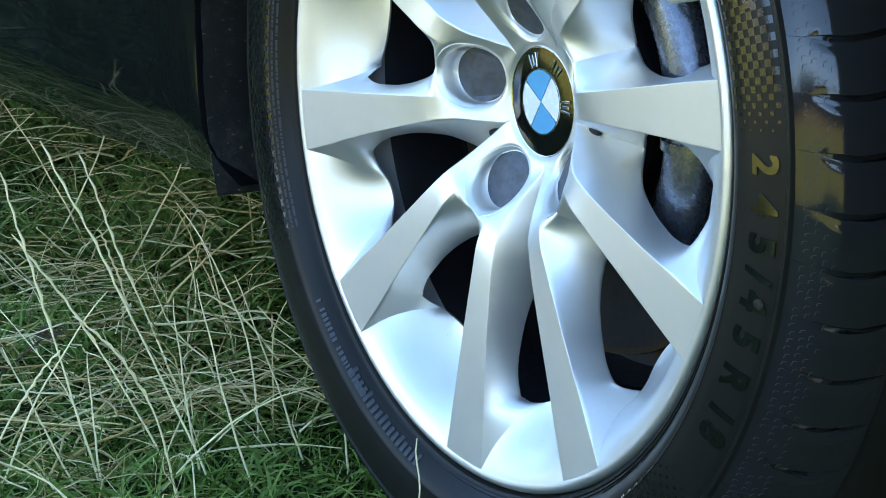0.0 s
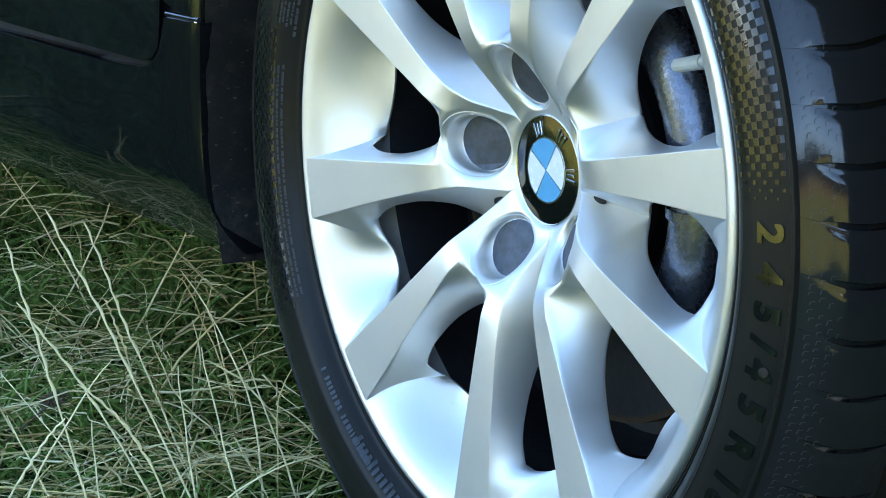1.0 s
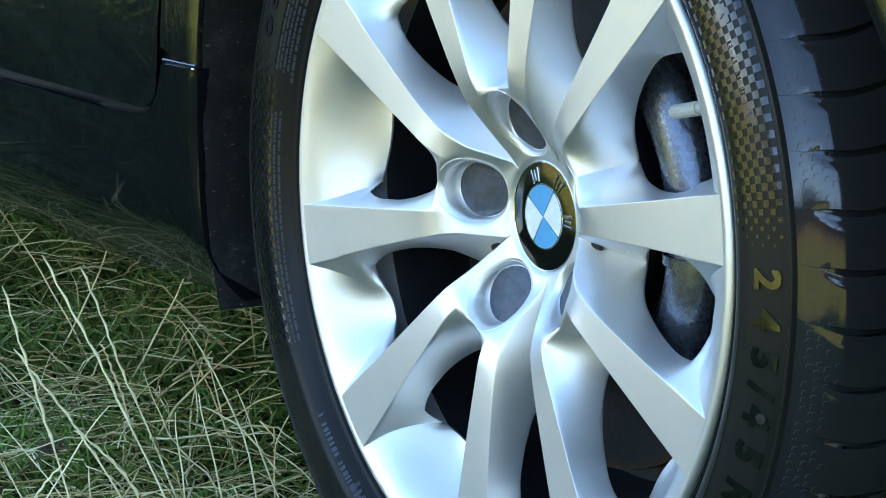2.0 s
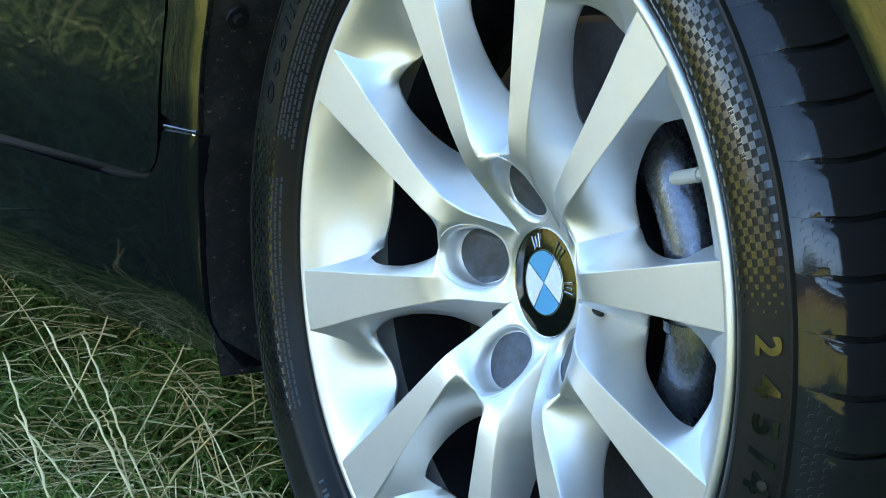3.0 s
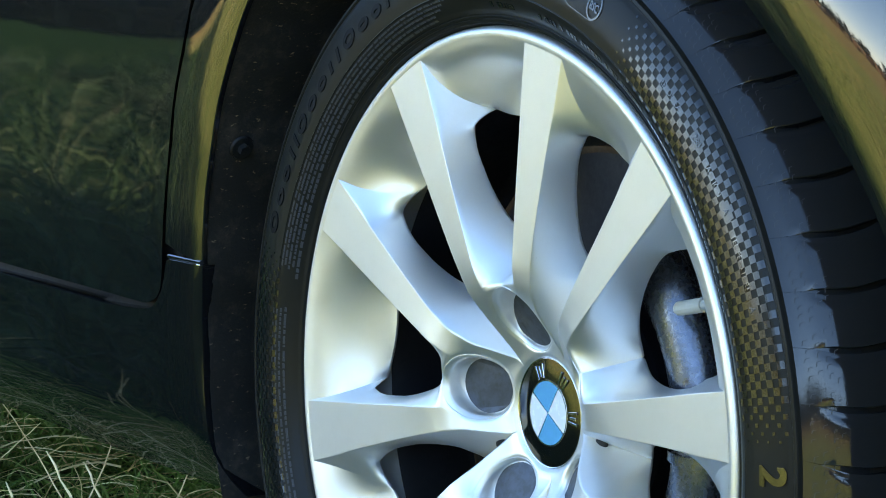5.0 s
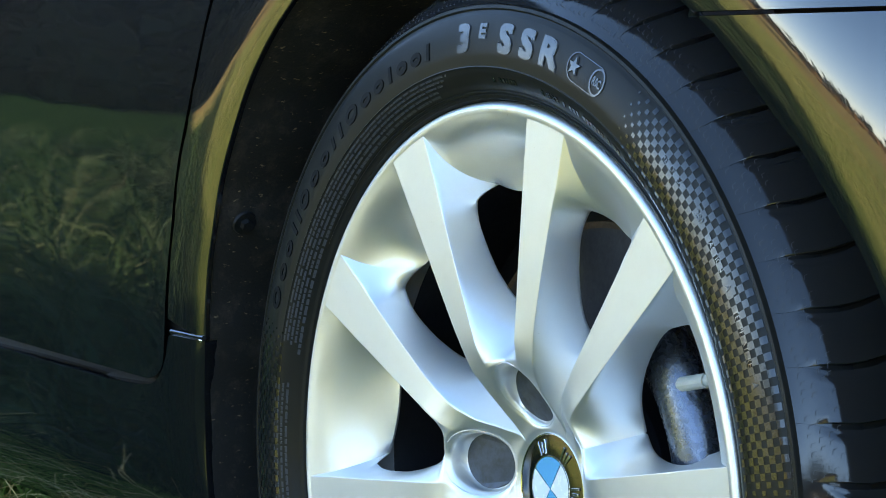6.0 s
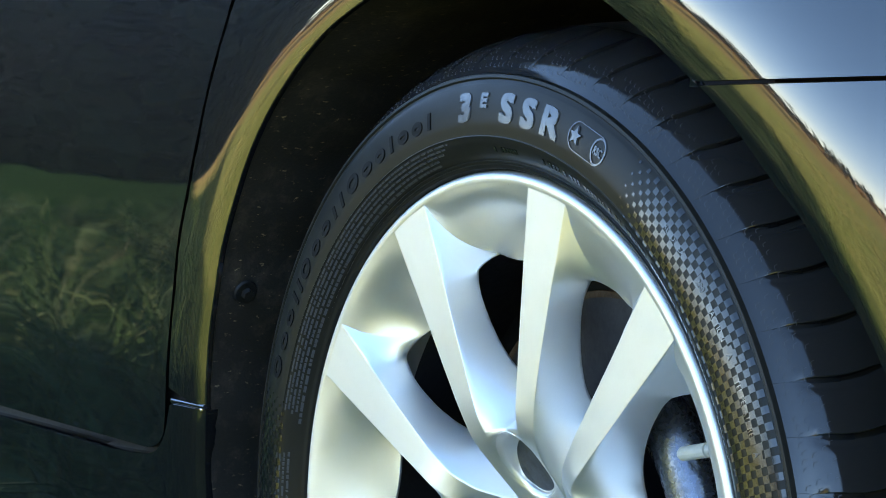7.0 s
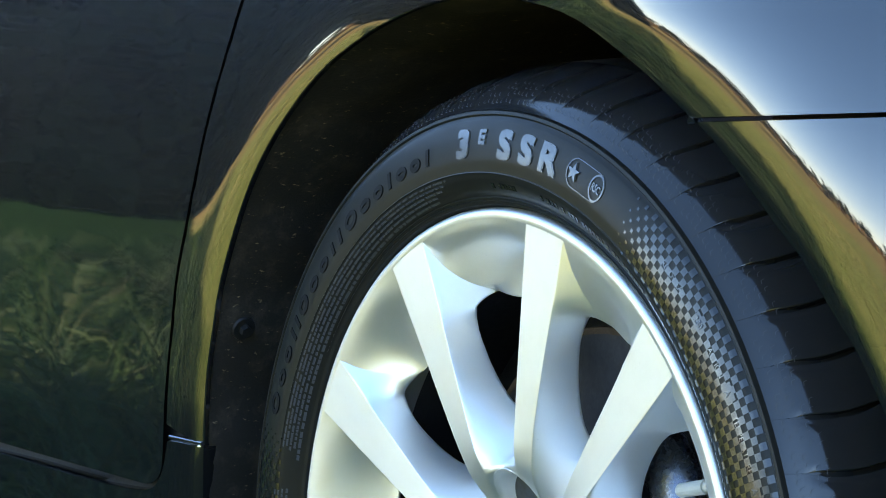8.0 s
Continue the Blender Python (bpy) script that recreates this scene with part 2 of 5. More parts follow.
def smoothed(pts, steps=6):
    """Catmull-Rom through a list of points of any size."""
    out = []
    n = len(pts)
    for i in range(n - 1):
        p0, p1, p2, p3 = pts[max(i - 1, 0)], pts[i], pts[i + 1], pts[min(i + 2, n - 1)]
        for s in range(steps):
            t = s / steps
            out.append(tuple(0.5 * (2 * b + (c - a) * t + (2 * a - 5 * b + 4 * c - d) * t * t + (3 * b - a - 3 * c + d) * t ** 3) for a, b, c, d in zip(p0, p1, p2, p3)))
    out.append(tuple(pts[-1]))
    return out


car = tagged(new("car"), "dark glossy car standing on rough grass", "car")

# ---- alloy wheel: five pairs of spokes ----
PAIR = 98.38     # angle of the first pair's middle
EDGE_A = [(0.030, 12.0), (0.082, 13.3), (0.120, 13.9), (0.180, 14.4), (0.2385, 14.7)]
EDGE_B = [(0.030, 36.0), (0.0425, 35.2), (0.052, 30.5), (0.0714, 24.6), (0.095, 23.6), (0.150, 24.0), (0.2385, 24.6)]
H_A = [(0.030, -0.038), (0.0345, -0.0368), (0.0385, -0.0338), (0.050, -0.030), (0.070, -0.014), (0.082, -0.005), (0.100, -0.001), (0.2385, 0.002)]
H_B = [(0.030, -0.038), (0.0345, -0.0368), (0.0385, -0.0338), (0.0425, -0.0328), (0.055, -0.024), (0.0714, -0.012), (0.090, -0.004), (0.120, -0.001), (0.2385, 0.002)]
WIN1 = [(0.106, 0.0), (0.1105, 4.5), (0.118, 7.6), (0.130, 10.4), (0.145, 12.3), (0.160, 13.1), (0.175, 13.2), (0.184, 12.9), (0.1905, 12.1)]
WIN2 = [(0.098, 0.0), (0.1025, 3.6), (0.109, 6.0), (0.120, 8.4), (0.135, 10.0), (0.150, 10.7), (0.165, 10.8), (0.178, 10.3), (0.1905, 9.1)]
H_W1 = [(0.106, -0.040), (0.118, -0.034), (0.130, -0.030), (0.145, -0.0265), (0.160, -0.0240), (0.175, -0.0218), (0.1905, -0.0212)]
H_W2 = [(0.098, -0.046), (0.110, -0.037), (0.122, -0.031), (0.150, -0.0245), (0.165, -0.0222), (0.178, -0.0208), (0.1905, -0.0205)]
FLOOR1 = [(0.0805, -0.006), (0.084, -0.008), (0.092, -0.020), (0.106, -0.040)]
FLOOR2 = [(0.030, -0.038), (0.0345, -0.0368), (0.0385, -0.0340), (0.0425, -0.0332), (0.060, -0.036), (0.080, -0.041), (0.098, -0.046)]
R_WIN = 0.1905       # where the windows' straight flanks end
# crease between flank and dish, from the window to the rim: (share, r), (share, degrees from the window's middle), (share, height)
CREASE1 = ([(0, 0.1995), (0.25, 0.2048), (0.5, 0.2115), (0.75, 0.223), (1, 0.2385)], [(0, 10.6), (0.25, 11.9), (0.5, 12.9), (0.75, 13.95), (1, 14.7)], [(0, -0.0375), (0.25, -0.0252), (0.5, -0.0155), (0.75, -0.0058), (1, 0.002)])
CREASE2 = ([(0, 0.1925), (0.25, 0.199), (0.5, 0.2075), (0.75, 0.221), (1, 0.2385)], [(0, 3.5), (0.25, 5.5), (0.5, 7.5), (0.75, 9.7), (1, 11.4)], [(0, -0.0275), (0.25, -0.0190), (0.5, -0.0115), (0.75, -0.0040), (1, 0.002)])
TURN1, TURN2 = (0.1960, 11.8, -0.0262), (0.1950, 8.2, -0.0210)
AXIS1, AXIS2 = 0.1890, 0.1905
DISH1 = [(0.185, -0.0385), (0.1945, -0.0352), (0.2015, -0.0308), (0.2080, -0.0252), (0.2137, -0.0190), (0.2190, -0.0125), (0.2230, -0.0077), (0.2270, -0.0036), (0.2310, -0.0007), (0.2350, 0.0012), (0.2385, 0.0020)]
DISH2 = [(0.185, -0.0310), (0.1945, -0.0278), (0.2025, -0.0235), (0.2090, -0.0188), (0.2145, -0.0144), (0.2190, -0.0102), (0.2230, -0.0066), (0.2270, -0.0033), (0.2310, -0.0006), (0.2350, 0.0012), (0.2385, 0.0020)]
R_OUT = 0.2385
POCKET_R, POCKET, POCKET_D = 0.0607, 0.0188, -0.0280
POCKET_TILT = 0.30


def fillet(s, w):
    """Eases a 0..1 slide with a rounded start of width w."""
    return s * s / (2 * w) / (1 - w / 2) if s < w else (s - w / 2) / (1 - w / 2)


SLIDE = (0.0, 0.012, 0.03, 0.06, 0.11, 0.20, 0.32, 0.45, 0.58, 0.70, 0.81, 0.90, 0.96, 1.0)
BOWL = (0.02, 0.05, 0.10, 0.17, 0.25, 0.34, 0.44, 0.55, 0.66, 0.77, 0.87, 0.94, 0.975, 1.0)
FACE = (0.0, 0.02, 0.06, 0.25, 0.5, 0.75, 0.94, 0.98, 1.0)


def grid_faces(nr, nc, base, flip):
    out = []
    for i in range(nr - 1):
        for j in range(nc - 1):
            q = (base + i * nc + j, base + (i + 1) * nc + j, base + (i + 1) * nc + j + 1, base + i * nc + j + 1)
            out.append(q[::-1] if flip else q)
    return out


def clean(verts, faces):
    """Drops doubled corners and empty faces."""
    out = []
    for f in faces:
        q = []
        for i in f:
            if all((Vector(verts[i]) - Vector(verts[j])).length > 2e-6 for j in q):
                q.append(i)
        if len(q) > 2:
            out.append(q)
    return out


def hub_h(r, d):
    """Height of the hub between its middle line and the spoke's far edge."""
    a, b, ha, hb = curve_at(r, EDGE_A), curve_at(r, EDGE_B), curve_at(r, H_A), curve_at(r, H_B)
    mid = hb if r < 0.0805 else curve_at(r, FLOOR1)
    return mid + (ha - mid) * d / a if d < a else ha + (hb - ha) * min(1.0, (d - a) / (b - a))


def sector(sign, k, r_from, r_to, hub):
    """Half of a pair, 36 degrees, on one side of the pair's middle: spoke, flanks and the dish beside it, or the hub."""
    rs = sorted({round(r_from + (r_to - r_from) * i / (62 if hub else 96), 6) for i in range((62 if hub else 96) + 1)})
    grid = []
    for r in rs:
        a, b, ha, hb = curve_at(r, EDGE_A), curve_at(r, EDGE_B), curve_at(r, H_A), curve_at(r, H_B)
        w1 = curve_at(r, WIN1) if r > 0.106 else 0.0
        w2 = 36 - (curve_at(r, WIN2) if r > 0.098 else 0.0)
        h1 = curve_at(r, FLOOR1) if r <= 0.106 else curve_at(r, H_W1)
        if r < 0.0805:
            h1 = curve_at(r, H_B)
        h2 = curve_at(r, FLOOR2) if r <= 0.098 else curve_at(r, H_W2)
        row = []
        for s in SLIDE[::-1]:
            kk = fillet(s, 0.06) if r > 0.083 else s
            row.append((a + (w1 - a) * s, ha + (h1 - ha) * kk))
        row += [(a + (b - a) * s, ha + (hb - ha) * s) for s in FACE[1:]]
        row += [(b + (w2 - b) * s, hb + (h2 - hb) * fillet(s, 0.06)) for s in SLIDE[1:]]
        if hub:       # finer steps across the middle of the hub
            fine = []
            for (d0, g0), (d1, g1) in zip(row, row[1:]):
                n = max(1, int((d1 - d0) / 0.8))
                fine += [(d0 + (d1 - d0) * q / n, g0 + (g1 - g0) * q / n) for q in range(n)]
            row = fine + [row[-1]] if not grid else [(d, float(np.interp(d, [x[0] for x in row], [x[1] for x in row]))) for d in hub_d]
            if not grid:
                hub_d = [36 * (q / 66) for q in range(67)]
                row = [(d, float(np.interp(d, [x[0] for x in row], [x[1] for x in row]))) for d in hub_d]
        grid.append([(r, d, h) for d, h in row])
    turn_rows = []
    if not hub:                # flanks sweep round the windows' outer ends and run out along the creases
        n1, n2 = 9, 26
        for q in range(1, n1 + n2 + 1):
            ends = []
            for win, hw, turn, crease in ((WIN1, H_W1, TURN1, CREASE1), (WIN2, H_W2, TURN2, CREASE2)):
                end = tuple(curve_at(0.0, c) for c in crease)
                if q <= n1:
                    t = q / n1
                    k0 = (R_WIN, curve_at(R_WIN, win), curve_at(R_WIN, hw))
                    ends.append(tuple((1 - t) ** 2 * x + 2 * t * (1 - t) * y + t * t * z for x, y, z in zip(k0, turn, end)))
                else:
                    ends.append(tuple(curve_at((q - n1) / n2, c) for c in crease))
            r = R_WIN + (0.2035 - R_WIN) * q / n1 if q <= n1 else 0.2035 + (R_OUT - 0.2035) * (q - n1) / n2
            a, b, ha, hb = curve_at(r, EDGE_A), curve_at(r, EDGE_B), curve_at(r, H_A), curve_at(r, H_B)
            (r1, d1, h1), (r2, d2, h2) = ends
            row = [(r + (r1 - r) * s, a + (d1 - a) * s, ha + (h1 - ha) * fillet(s, 0.06)) for s in SLIDE[::-1]]
            row += [(r, a + (b - a) * s, ha + (hb - ha) * s) for s in FACE[1:]]
            row += [(r + (r2 - r) * s, b + (36 - d2 - b) * s, hb + (h2 - hb) * fillet(s, 0.06)) for s in SLIDE[1:]]
            turn_rows.append(len(grid))
            grid.append(row)
        crease_rows = turn_rows[n1 - 1:]
        # relax the flanks there into even sheets
        first = 0
        pts = np.array([grid[i] for i in range(first, len(grid))])
        pts[:, :, 1] *= 0.0035          # degrees to metres at the dish
        ns, nf = len(SLIDE), len(FACE) - 1
        for lo, hi in ((0, ns - 3), (ns + nf + 2, pts.shape[1] - 1)):
            for _ in range(120):
                mid = (pts[:-2, lo + 1:hi] + pts[2:, lo + 1:hi] + pts[1:-1, lo:hi - 1] + pts[1:-1, lo + 2:hi + 1]) / 4
                pts[1:-1, lo + 1:hi] = mid
        pts[:, :, 1] /= 0.0035
        for q in range(len(pts)):
            grid[first + q] = [tuple(float(v) for v in p) for p in pts[q]]
    verts, inside = [], []
    for row in grid:
        for r, d, h in row:
            px, py = r * math.cos(radians(d)) - POCKET_R, r * math.sin(radians(d))
            dist = math.hypot(px, py)
            inside.append(dist < POCKET - 0.00045)
            if dist < POCKET + 0.0055:
                if dist < POCKET + 0.00045 and dist > 1e-5:
                    if dist < POCKET - 0.00045:
                        h -= 0.0012
                    px, py = px * POCKET / dist, py * POCKET / dist
                    r, d = math.hypot(px + POCKET_R, py), math.degrees(math.atan2(py, px + POCKET_R))
                    dist = POCKET
                e = 1 - (dist - POCKET) / 0.0055
                h -= 0.0034 * e * e
            verts.append(wp(r, PAIR - 72 * k + sign * d, h))
    nc = len(grid[0])
    faces = [f for f in grid_faces(len(grid), nc, 0, sign < 0) if not all(inside[i] for i in f)]
    if not hub:
        for inner, axis, dish, r_first in ((True, AXIS1, DISH1, 0.106), (False, AXIS2, DISH2, 0.098)):
            col = 0 if inner else nc - 1
            base, m, index = len(verts), len(BOWL), []
            for q, i in enumerate(crease_rows):
                w = q / (len(crease_rows) - 1)
                r1, d1, h1 = grid[i][col]
                ra = axis + (R_OUT - axis) * w
                for x in BOWL:
                    r = ra + (r1 - ra) * (1 - x) ** 2
                    deep = curve_at(ra, dish)
                    h = deep + (h1 - deep) * (1 - x) ** 3
                    d = (d1 if inner else 36 - d1) * (1 - x)
                    verts.append(wp(r, PAIR - 72 * k + sign * (d if inner else 36 - d), h))
                index.append([i * nc + col] + [base + q * m + e for e in range(m)])
            for q in range(len(index) - 1):
                for e in range(m):
                    f = (index[q][e], index[q + 1][e], index[q + 1][e + 1], index[q][e + 1])
                    faces.append(f if (sign > 0) != inner else f[::-1])
            # wall of the window, along the flank and round the dish
            edge = [i * nc + col for i, row in enumerate(grid) if row[col][0] >= r_first - 0.002 and i <= crease_rows[0]] + index[0][1:]
            base = len(verts)
            for v in edge:
                x, y, z = verts[v]
                verts += [(x, y, z), (x, y + 0.0014, z)]
            for q in range(len(edge) - 1):
                a = base + 2 * q
                f = (a, a + 2, a + 3, a + 1)
                faces.append(f if (sign > 0) != inner else f[::-1])
    creases = [(i * nc + c, j * nc + c) for i, j in zip(crease_rows, crease_rows[1:]) for c in (0, nc - 1)] if not hub else []
    return verts, clean(verts, faces), creases


def crease(ob, pairs):
    """Keeps the shading of two sheets apart along the given edges."""
    wanted = {tuple(sorted(p)) for p in pairs}
    for e in ob.data.edges:
        if tuple(sorted(e.vertices)) in wanted:
            e.use_edge_sharp = True


rim = lathe("alloy_wheel", smoothed([(0.2384, 0.0019), (0.2400, 0.0023), (0.2420, 0.0024), (0.2438, 0.0017), (0.2452, 0.0000), (0.2460, -0.003), (0.2460, -0.009)], 6)
            + [(0.2440, -0.013), (0.2380, -0.022), (0.224, -0.034), (0.2035, -0.044)],
            SILVER, car, "silver painted five-double-spoke alloy wheel, lightly brake-dusted")
lathe("barrel", smoothed([(0.2035, -0.044), (0.2025, -0.060), (0.205, -0.120), (0.214, -0.200), (0.226, -0.222)], 4), DARK, rim, "dark grey inner barrel")
for k in range(5):
    hv, hf = [], []
    for sgn in (1, -1):
        v, fc, _ = sector(sgn, k, 0.0335, 0.0845, True)
        hf += [[i + len(hv) for i in q] for q in fc]
        hv += v
        v, fc, lines = sector(sgn, k, 0.0845, R_WIN, False)
        crease(mesh_object("spoke", v, fc, SILVER, rim, "", True, 46), lines)
    mesh_object("hub_segment", hv, hf, SILVER, rim, "", True, 60)
    # bore of the lug pocket, with a rounded lip
    verts, faces, n = [], [], 48
    mid = PAIR - 72 * k
    rings = [(POCKET + 0.0040, -0.0012), (POCKET + 0.0024, 0.0004), (POCKET + 0.0008, 0.0007), (POCKET + 0.0001, 0.0002), (POCKET - 0.0001, None), (POCKET - 0.0003, "wall"), (POCKET - 0.0005, 0.0008), (POCKET - 0.0010, 0.0)]
    for rad, h in rings:
        for q in range(n):
            ca, sa = rad * math.cos(2 * math.pi * q / n), rad * math.sin(2 * math.pi * q / n)
            r, d = math.hypot(POCKET_R + ca, sa), math.degrees(math.atan2(sa, POCKET_R + ca))
            top = hub_h(r, abs(d)) - 0.0034 * (1 - max(0.0, rad - POCKET) / 0.0055) ** 2
            low = POCKET_D + POCKET_TILT * ca
            hh = top - 0.0004 if h is None else top + h if rad > POCKET else (min(top - 0.0003, (top + low) / 2) if h == "wall" else min(low + h, top - 0.0006))
            verts.append(wp(r, mid + d, hh))
    for g in range(len(rings) - 1):
        for q in range(n):
            faces.append((g * n + q, g * n + (q + 1) % n, (g + 1) * n + (q + 1) % n, (g + 1) * n + q))
    pocket = mesh_object("lug_pocket", verts, faces, SILVER, rim, "recessed bolt pocket", True, 40)
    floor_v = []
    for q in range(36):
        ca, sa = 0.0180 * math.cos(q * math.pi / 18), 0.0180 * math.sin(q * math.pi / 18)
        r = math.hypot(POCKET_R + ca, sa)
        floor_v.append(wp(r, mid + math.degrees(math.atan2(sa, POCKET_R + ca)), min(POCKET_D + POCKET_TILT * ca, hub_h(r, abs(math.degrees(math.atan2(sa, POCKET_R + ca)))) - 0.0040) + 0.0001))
    mesh_object("pocket_floor", floor_v, [tuple(range(36))], BORE, pocket, "dark grey pocket floor with dust", False)

# centre cap: a round badge in plain colours
CAP_H = -0.0362
cap = lathe("centre_cap", smoothed([(0.0356, -0.042), (0.0356, -0.0366), (0.0352, -0.0356), (0.0345, -0.0359)], 3), CHROME, rim, "round badge with black ring and blue and white quarters", 96)
lathe("black_ring", smoothed([(0.0347, CAP_H + 0.0001), (0.027, CAP_H + 0.0009), (0.0212, CAP_H + 0.0012)], 4), GLOSS_BLACK, cap, "", 96)
lathe("inner_ring", [(0.0214, CAP_H + 0.0010), (0.0212, CAP_H + 0.0016), (0.0204, CAP_H + 0.0016), (0.0202, CAP_H + 0.0010)], CHROME, cap, "", 96)
for q in range(4):
    a0 = 57.0 + 90 * q
    verts, faces = [wp(0.0003, a0 + 45, CAP_H + 0.0016)], []
    for i in range(13):
        ang = a0 + 1.0 + 88.0 * i / 12
        verts.append(wp(0.0203, ang, CAP_H + 0.0011))
        if i:
            faces.append((0, i, i + 1))
    mesh_object("quarter", verts, faces, BLUE if q % 2 == 0 else WHITE, cap, "", False)
    bm = bmesh.new()
    bmesh.ops.create_cube(bm, size=1.0, matrix=Matrix.LocRotScale(wp(0.0102, a0, CAP_H + 0.0011), Euler((0, -radians(a0), 0)), (0.0204, 0.0008, 0.0006)))
    part("divider", bm, CHROME, cap)
for ang in (111.0, 55.0, 0.0):      # three raised chrome marks on the ring
    for off in (-7.0, 0.0, 7.0):
        bm = bmesh.new()
        bmesh.ops.create_cube(bm, size=1.0, matrix=Matrix.LocRotScale(wp(0.0271, ang + off, CAP_H + 0.0010), Euler((0, -radians(ang + off), 0)), (0.0092 if off else 0.0070, 0.0010, 0.0017)))
        bmesh.ops.bevel(bm, geom=bm.edges[:], offset=0.0002, segments=1, affect="EDGES")
        part("mark", bm, CHROME, cap)

# small drain holes, tyre valve
for k in range(5):
    bm = bmesh.new()
    c = wp(0.060, PAIR - 72 * k - 36, -0.0352)
    bmesh.ops.create_uvsphere(bm, u_segments=16, v_segments=8, radius=0.0062, matrix=Matrix.Translation(c) @ Matrix.Diagonal((1.0, 0.35, 1.0, 1.0)))
    part("drain_hole", bm, SEAL, rim, "small dark hole")
bm = bmesh.new()
v0, v1 = Vector((0.182, 0.036, 0.4165)), Vector((0.139, 0.033, 0.4075))
axis = (v1 - v0).normalized()
rot = axis.to_track_quat("Z", "Y").to_matrix().to_4x4()
for s0, s1, ra, rb, n in ((0.0, 0.45, 0.0034, 0.0034, 20), (0.42, 0.95, 0.0046, 0.0044, 14), (0.95, 1.0, 0.0044, 0.0030, 14)):
    p, q = v0.lerp(v1, s0), v0.lerp(v1, s1)
    bmesh.ops.create_cone(bm, cap_ends=True, segments=n, radius1=ra, radius2=rb, depth=(q - p).length, matrix=Matrix.Translation((p + q) / 2) @ rot)
part("tyre_valve", bm, CAP, rim, "grey plastic valve cap", True, 25)


# ---- tyre ----
SIDE = [(0.228, -0.016), (0.240, -0.010), (0.2462, -0.0035), (0.2478, 0.0018), (0.2500, 0.0028), (0.2506, 0.0021), (0.2522, 0.0034), (0.2530, 0.0028), (0.2560, 0.0060), (0.264, 0.0110),
        (0.2672, 0.0120), (0.2678, 0.0126), (0.2684, 0.0121), (0.275, 0.0123), (0.282, 0.0117), (0.288, 0.0107), (0.295, 0.0089), (0.300, 0.0071), (0.3030, 0.0052), (0.3042, 0.0060), (0.3062, 0.0054), (0.3068, 0.0038)]
CROWN = [(0.3070, 0.0032), (0.3080, 0.0008), (0.3120, -0.0030), (0.3180, -0.0085), (0.3240, -0.0170), (0.3290, -0.0290), (0.3330, -0.0430), (0.3352, -0.0540)]


def side_h(r):
    return curve_at(r, SIDE)


def crown_r(y):
    return curve_at(y, [(-h, r) for r, h in CROWN] + [(0.080, 0.3378), (0.122, 0.3390), (0.165, 0.3378), (0.200, 0.3340)])


rr = sorted({r for r, h in SIDE if r > 0.2478} | {0.2560 + 0.0012 * i for i in range(39)})
profile = SIDE[:4] + [(r, side_h(r)) for r in rr if r <= 0.3068]
profile += [(0.3070, 0.0005), (0.3092, -0.0030)]
profile += [(crown_r(y) - 0.0055, -y) for y in (0.0045, 0.010, 0.018, 0.028, 0.040, 0.050)]
for y0, y1 in ((0.0680, 0.104), (0.1125, 0.150), (0.158, 0.200)):      # ribs between the long grooves
    profile += ([(crown_r(0.057) - 0.0060, -0.057), (crown_r(0.0615) - 0.0022, -0.0615)] if y0 < 0.07 else [(crown_r(y0) - 0.0055, -y0 + 0.0005)]) + [(crown_r(y0 + (y1 - y0) * i / 5), -(y0 + (y1 - y0) * i / 5)) for i in range(6)] + [(crown_r(y1) - 0.0055, -y1 - 0.0005)]
profile += [(0.330, -0.214), (0.322, -0.228), (0.300, -0.245), (0.270, -0.248), (0.232, -0.230)]
tyre = lathe("tyre", profile, RUBBER, car, "black low-profile road tyre with raised sidewall marks", 300, 40)

# shoulder blocks, one mesh turned round the axle
N_BLOCK, PHASE = 61, 15.4


def block_mesh(y0, y1, width, sag, nv=26):
    """One shoulder block: a slit on both sides that closes at its ends, and a chamfer along its upper edge."""
    verts, faces = [], []
    for j in range(nv + 1):
        s = j / nv
        y = y0 + (y1 - y0) * s
        open_ = min(1.0, max(0.0, (y - 0.0055) / 0.010)) ** 0.8 * min(1.0, max(0.0, (0.0585 - y) / 0.014)) ** 0.6
        slit, chamfer = 0.010 + 0.29 * open_, 0.80 * open_
        lo, hi = -width / 2 + slit, width / 2 - slit
        deep = 0.0003 + 0.0062 * min(1.0, max(0.0, (y - 0.0050) / 0.030)) ** 1.3
        cols = [(lo, 0.0002 + 0.0062 * open_), (lo + 0.02, 0.0005 * open_), (lo + 0.10, 0.0)]
        cols += [(lo + 0.10 + (hi - chamfer - lo - 0.16) * i / 6, 0.0) for i in range(1, 7)]
        cols += [(hi - chamfer + 0.02, 0.0002 * open_), (hi - 0.5 * chamfer, 0.00015 * open_), (hi - 0.01, 0.0005 * open_), (hi, deep), (width / 2 + slit, deep)]
        for ang, drop in cols:
            if j == 0 or j == nv:
                drop = max(drop, 0.0010)
            verts.append(wp(crown_r(y) - drop, ang + sag * math.sin(math.pi * min(s * 0.95, 1.0)), -y))
    nc = len(cols)
    for j in range(nv):
        for i in range(nc - 1):
            a = j * nc + i
            faces.append((a, a + 1, a + nc + 1, a + nc))
    verts = [(x, y, z - WZ) for x, y, z in verts]
    me = bpy.data.meshes.new("tread_block")
    me.from_pydata(verts, [], faces)
    me.materials.append(TREAD)
    me.shade_smooth()
    me.set_sharp_from_angle(angle=radians(24))
    return me


def place_block(me, ang):
    ob = new("tread_block", me)
    ob.parent = tyre
    ob.location = (0, 0, WZ)
    ob.rotation_euler = (0, -radians(ang), 0)
    return ob


